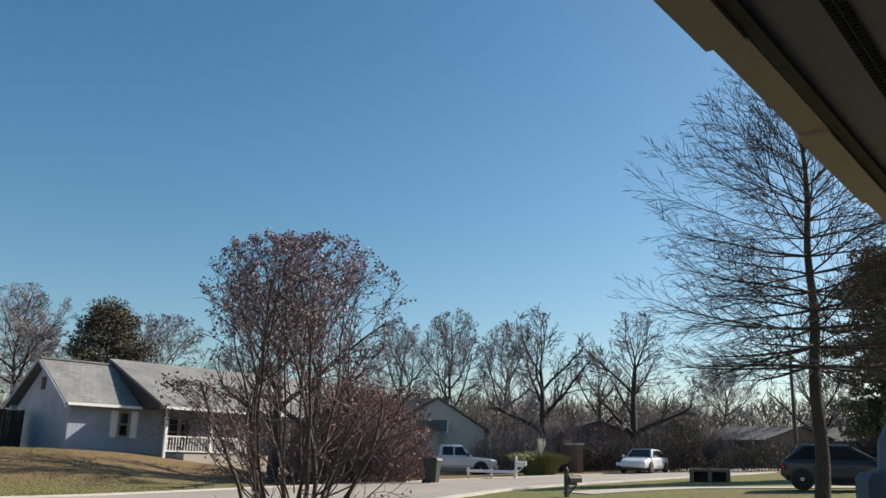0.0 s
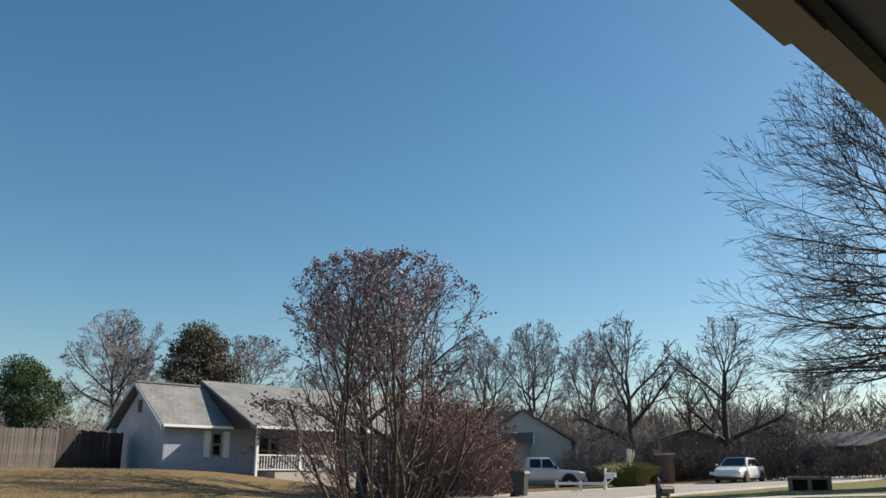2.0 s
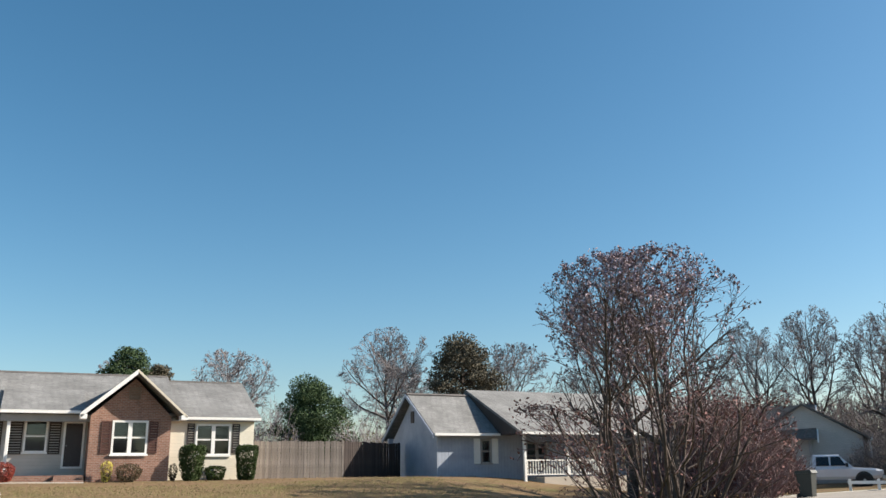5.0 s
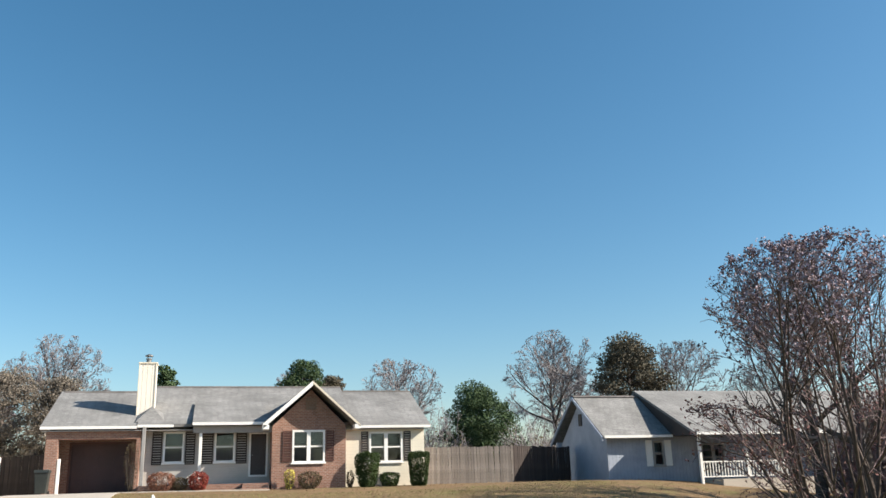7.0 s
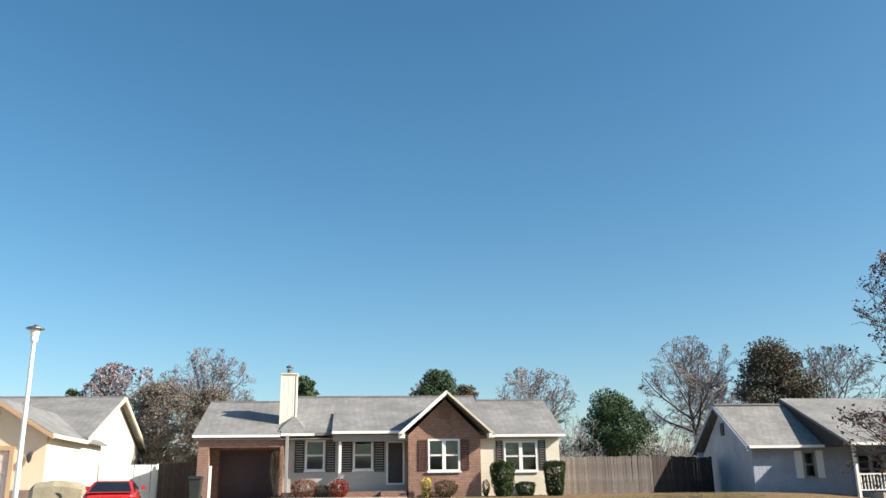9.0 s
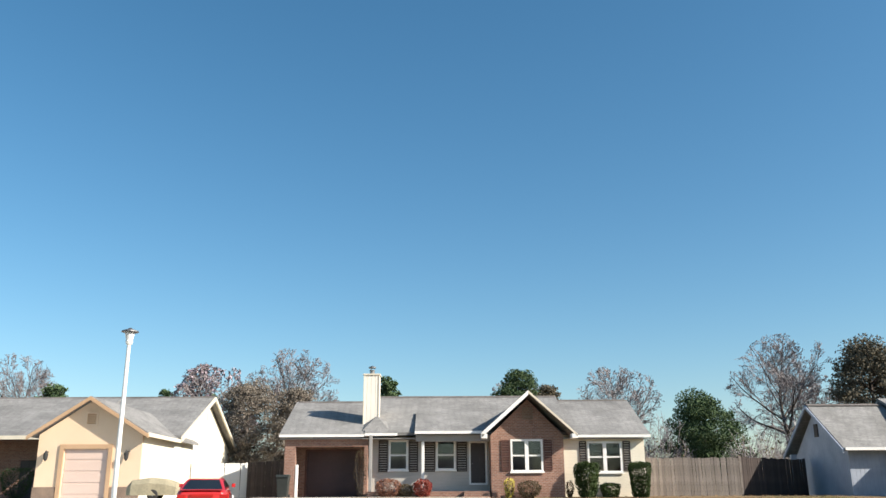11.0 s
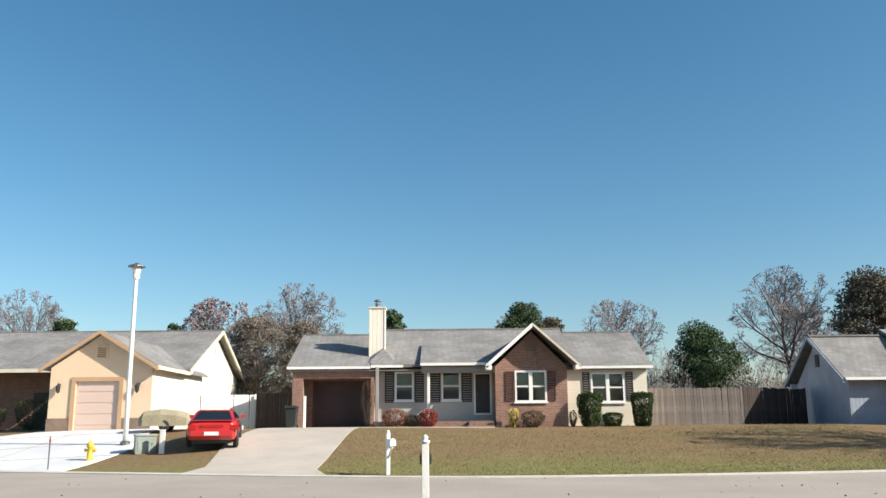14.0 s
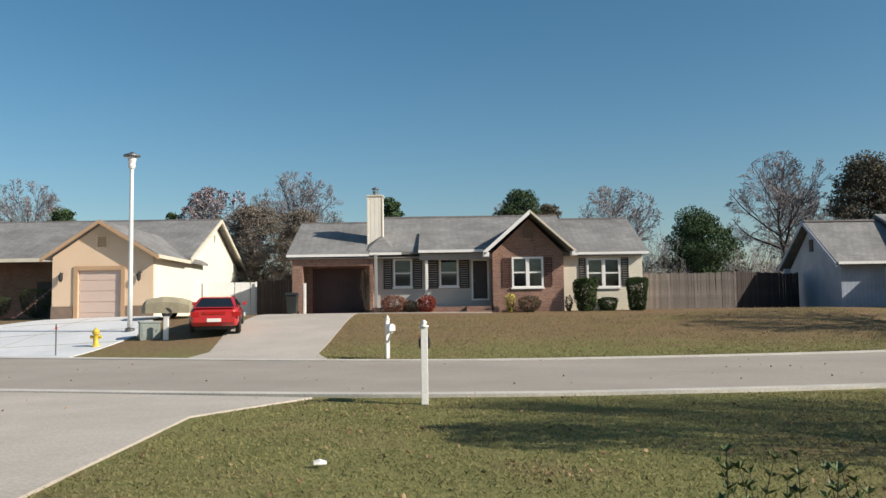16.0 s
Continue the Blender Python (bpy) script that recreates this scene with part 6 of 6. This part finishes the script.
def wheelie_bin(base, turn, label):
    t = thing("wheelie_bin", base, label, "bin", "bins", turn=turn)
    bm = bmesh.new()
    lo = [(-0.22, -0.24), (0.22, -0.24), (0.22, 0.24), (-0.22, 0.24)]
    a = [bm.verts.new((x, y, 0.08)) for x, y in lo]
    b = [bm.verts.new((x * 1.28, y * 1.3, 0.98)) for x, y in lo]
    bm.faces.new(a[::-1])
    bm.faces.new(b)
    for i in range(4):
        bm.faces.new((a[i], a[(i + 1) % 4], b[(i + 1) % 4], b[i]))
    bmesh.ops.bevel(bm, geom=bm.edges[:], offset=0.025, segments=2, affect='EDGES', profile=0.6)
    part("body", bm, BIN_GREEN, t)
    part("lid", prism([(-0.36, 0.98), (0.36, 0.98), (0.3, 1.08), (-0.3, 1.1)], "x", -0.3, 0.3), BIN_GREEN, t)
    for x in (-0.26, 0.26):
        bm = turned([(0.1, -0.03), (0.1, 0.03)], 12)
        bmesh.ops.transform(bm, matrix=Matrix.Translation((x, 0.26, 0.1)) @ Matrix.Rotation(radians(90), 4, 'Y'), verts=bm.verts[:])
        part("wheel", bm, RUBBER, t)
    part("handle", box(-0.25, 0.34, 0.92, 0.25, 0.38, 0.96, bevel=0.008), BIN_GREEN, t)


wheelie_bin((28.2, 25.3, 0.38), 20, "dark plastic wheelie bin at the kerb")
wheelie_bin((-7.4, 41.9, 1.42), 0, "dark green wheelie bin beside the garage")


def utility_box(base):
    t = thing("utility_box", base, "grey-green metal utility pedestal on the lawn", "utility box", turn=25)
    part("cabinet", box(-0.38, -0.3, -0.05, 0.38, 0.3, 0.62, bevel=0.03), UTIL_GREEN, t)
    part("lid", box(-0.41, -0.33, 0.62, 0.41, 0.33, 0.7, bevel=0.02), UTIL_GREEN, t)
    part("door", box(-0.3, -0.318, 0.06, 0.3, -0.301, 0.56, bevel=0.004), UTIL_GREEN, t)
    part("latch", box(0.2, -0.335, 0.3, 0.24, -0.319, 0.38), METAL, t)


utility_box((-11.5, 33.4, 0.58))
mp = thing("marker_post", (-10.65, 32.8, 0.55), "short white cable marker post", "marker post", turn=0)
part("post", box(-0.1, -0.06, -0.1, 0.1, 0.06, 0.84, bevel=0.03), VINYL, mp)
part("cap", box(-0.11, -0.07, 0.84, 0.11, 0.07, 0.9, bevel=0.03), VINYL, mp)
sp = thing("sign_stake", (-13.75, 30.3, 0.1), "thin grey metal stake at the kerb", "stake", turn=0)
part("stake", turned([(0.025, -0.1), (0.025, 1.12), (0.012, 1.15)], 8), METAL, sp)
part("band", turned([(0.033, 0.95), (0.033, 1.05)], 8), TAIL, sp)


def covered_trailer(base):
    t = thing("covered_trailer", base, "small trailer under a tan tarpaulin", "trailer", turn=8)
    bm = bmesh.new()
    secs = []
    for x, h, w in ((-1.15, 0.62, 0.55), (-0.95, 0.86, 0.7), (-0.2, 0.98, 0.74), (0.5, 0.9, 0.72), (0.95, 0.76, 0.66), (1.15, 0.5, 0.5)):
        secs.append([(x, -w, 0.22), (x, -w * 0.98, h * 0.75), (x, -w * 0.6, h), (x, w * 0.6, h * 1.02), (x, w * 0.98, h * 0.75), (x, w, 0.22)])
    part("cover", loft(secs), TARP, t, "creased tan tarpaulin")
    for s in (-1, 1):
        wheel(t, 0.0, s * 0.66, 0.24, 0.14)
    part("drawbar", box(1.1, -0.05, 0.3, 1.9, 0.05, 0.38, bevel=0.01), METAL, t)


covered_trailer((-12.6, 39.3, height(-12.6, 39.3) + 0.03))
dr = thing("storm_drain", (34.6, 15.6, height(34.6, 15.6)), "dark open concrete storm drain box on the verge", "storm drain", turn=-66)
part("lid", box(-0.8, -0.45, 0.4, 0.8, 0.45, 0.52, bevel=0.03), BASE_COURSE, dr, "dark stained lid")
part("back", box(-0.8, 0.3, -0.1, 0.8, 0.45, 0.4), FASCIA, dr)
for s in (-0.72, 0.0, 0.72):
    part("pier", box(s - 0.08, -0.45, -0.1, s + 0.08, 0.3, 0.4), BASE_COURSE, dr)
lt = thing("paper_litter", (-1.21, 8.35, 0.04), "crumpled white paper lying on the lawn", "litter", turn=12)
part("sheet", loft([[(-0.06, -0.035, 0), (-0.06, 0.035, 0.004), (-0.06, 0.03, 0.03), (-0.06, -0.03, 0.02)], [(0, -0.04, 0), (0, 0.045, 0.01), (0, 0.03, 0.045), (0, -0.03, 0.035)], [(0.065, -0.03, 0), (0.065, 0.03, 0.0), (0.065, 0.02, 0.025), (0.065, -0.02, 0.02)]]), PAPER, lt)
up = thing("utility_pole", (60.5, 21.0, height(60.5, 21.0)), "thin grey timber utility pole at the street end", "pole", turn=0)
part("pole", turned([(0.14, -0.3), (0.11, 6.0), (0.1, 8.2)], 10), BARK_FAR, up)
part("cross_arm", box(-0.9, -0.05, 7.6, 0.9, 0.05, 7.72), BARK_FAR, up)


# ---- the near house: eave over the camera, wall behind ----
def near_house():
    h = thing("near_house", (0, -1.5, 0), "near house front with tan gutter and vented soffit", "house")
    part("soffit", box(-6, -0.7, 2.62, 9, 0.72, 2.65), SOFFIT, h, "grey soffit boards")
    vent = bmesh.new()
    for i in range(150):
        for j in range(2):
            x, y = 0.9 + i * 0.026, 0.514 + j * 0.03
            bm_box(vent, x, y, 2.611, x + 0.014, y + 0.022, 2.6185)
    tagged(part("vent_strip", vent, RUBBER, h, "rows of dark vent slots"), kind="stuff")
    part("fascia", box(-6, 0.72, 2.6, 9, 0.76, 2.82), FASCIA, h, "dark fascia board")
    # gutter in overlapping lengths
    for a, b, o in ((-6.0, 2.15, 0.012), (2.13, 2.96, 0.0), (2.94, 3.85, 0.01), (3.83, 9.0, 0.0)):
        prof = [(0.764, 2.6 - o), (0.862 + o, 2.6 - o), (0.885 + o, 2.66), (0.895 + o, 2.72), (0.88 + o, 2.72), (0.835, 2.62), (0.785, 2.62), (0.785, 2.72), (0.764, 2.72)]
        part("gutter", prism(prof, "x", a, b), GUTTER, h, "tan metal gutter length")
    part("wall", wall_run("x", -0.9, -0.7, -6, 9, -0.1, 2.62, [(-4.5, -3.0, 0.9, 2.1), (3.5, 4.45, 0.0, 2.05)]), BRICK, h)
    part("roof", slope_x(-6.2, 9.2, 0.8, 2.96, -5.0, 5.2), SHINGLE, h)
    part("roof", slope_x(-6.2, 9.2, -11.0, 2.86, -5.0, 5.2), SHINGLE, h)
    part("wall", wall_run("x", -10.5, -10.3, -6, 9, -0.1, 2.7), BRICK, h)
    for x in (-6.0, 8.8):
        part("wall", wall_run("y", x, x + 0.2, -10.3, -0.9, -0.1, 2.62), BRICK, h)
        part("gable", prism([(-10.4, 2.62), (-0.8, 2.62), (-5.0, 4.95)], "x", x, x + 0.2), SIDING_CREAM, h)
    window(h, -4.5, -3.0, 0.9, 2.1, -0.7, 2)
    panel_door(h, "front_door", 3.5, 4.45, 0.02, 2.05, -0.9, DOOR_DARK, 2, 3, "dark front door")
    part("porch_slab", box(2.2, -0.7, -0.1, 6.5, 0.7, 0.02), CONCRETE, h)
    h.matrix_basis = pose(0, -1.6, 0, 0, 0, 2.7)


near_house()


def covered_stack(base):
    t = thing("covered_furniture", base, "stacked porch furniture under a blue-grey fabric cover", "covered furniture", turn=-74)
    secs = []
    for z, w, d, x in ((0.0, 0.46, 0.28, 0), (0.6, 0.46, 0.28, 0), (1.2, 0.455, 0.275, 0), (1.44, 0.45, 0.27, 0), (1.465, 0.43, 0.26, 0), (1.475, 0.38, 0.25, 0.02), (1.6, 0.37, 0.24, 0.02), (1.7, 0.33, 0.2, 0.03), (1.78, 0.2, 0.12, 0.05)):
        secs.append([(x - w, -d * 0.8, z), (x - w * 0.9, -d, z), (x + w * 0.9, -d, z), (x + w, -d * 0.8, z), (x + w, d * 0.8, z), (x + w * 0.9, d, z), (x - w * 0.9, d, z), (x - w, d * 0.8, z)])
    part("cover", loft(secs), COVER, t, "blue-grey fabric cover")
    part("strap", box(-0.47, -0.29, 0.5, 0.47, 0.29, 0.55, bevel=0.01), PLASTIC, t)


covered_stack((3.99, 0.68, 0.02))
clear_marks()
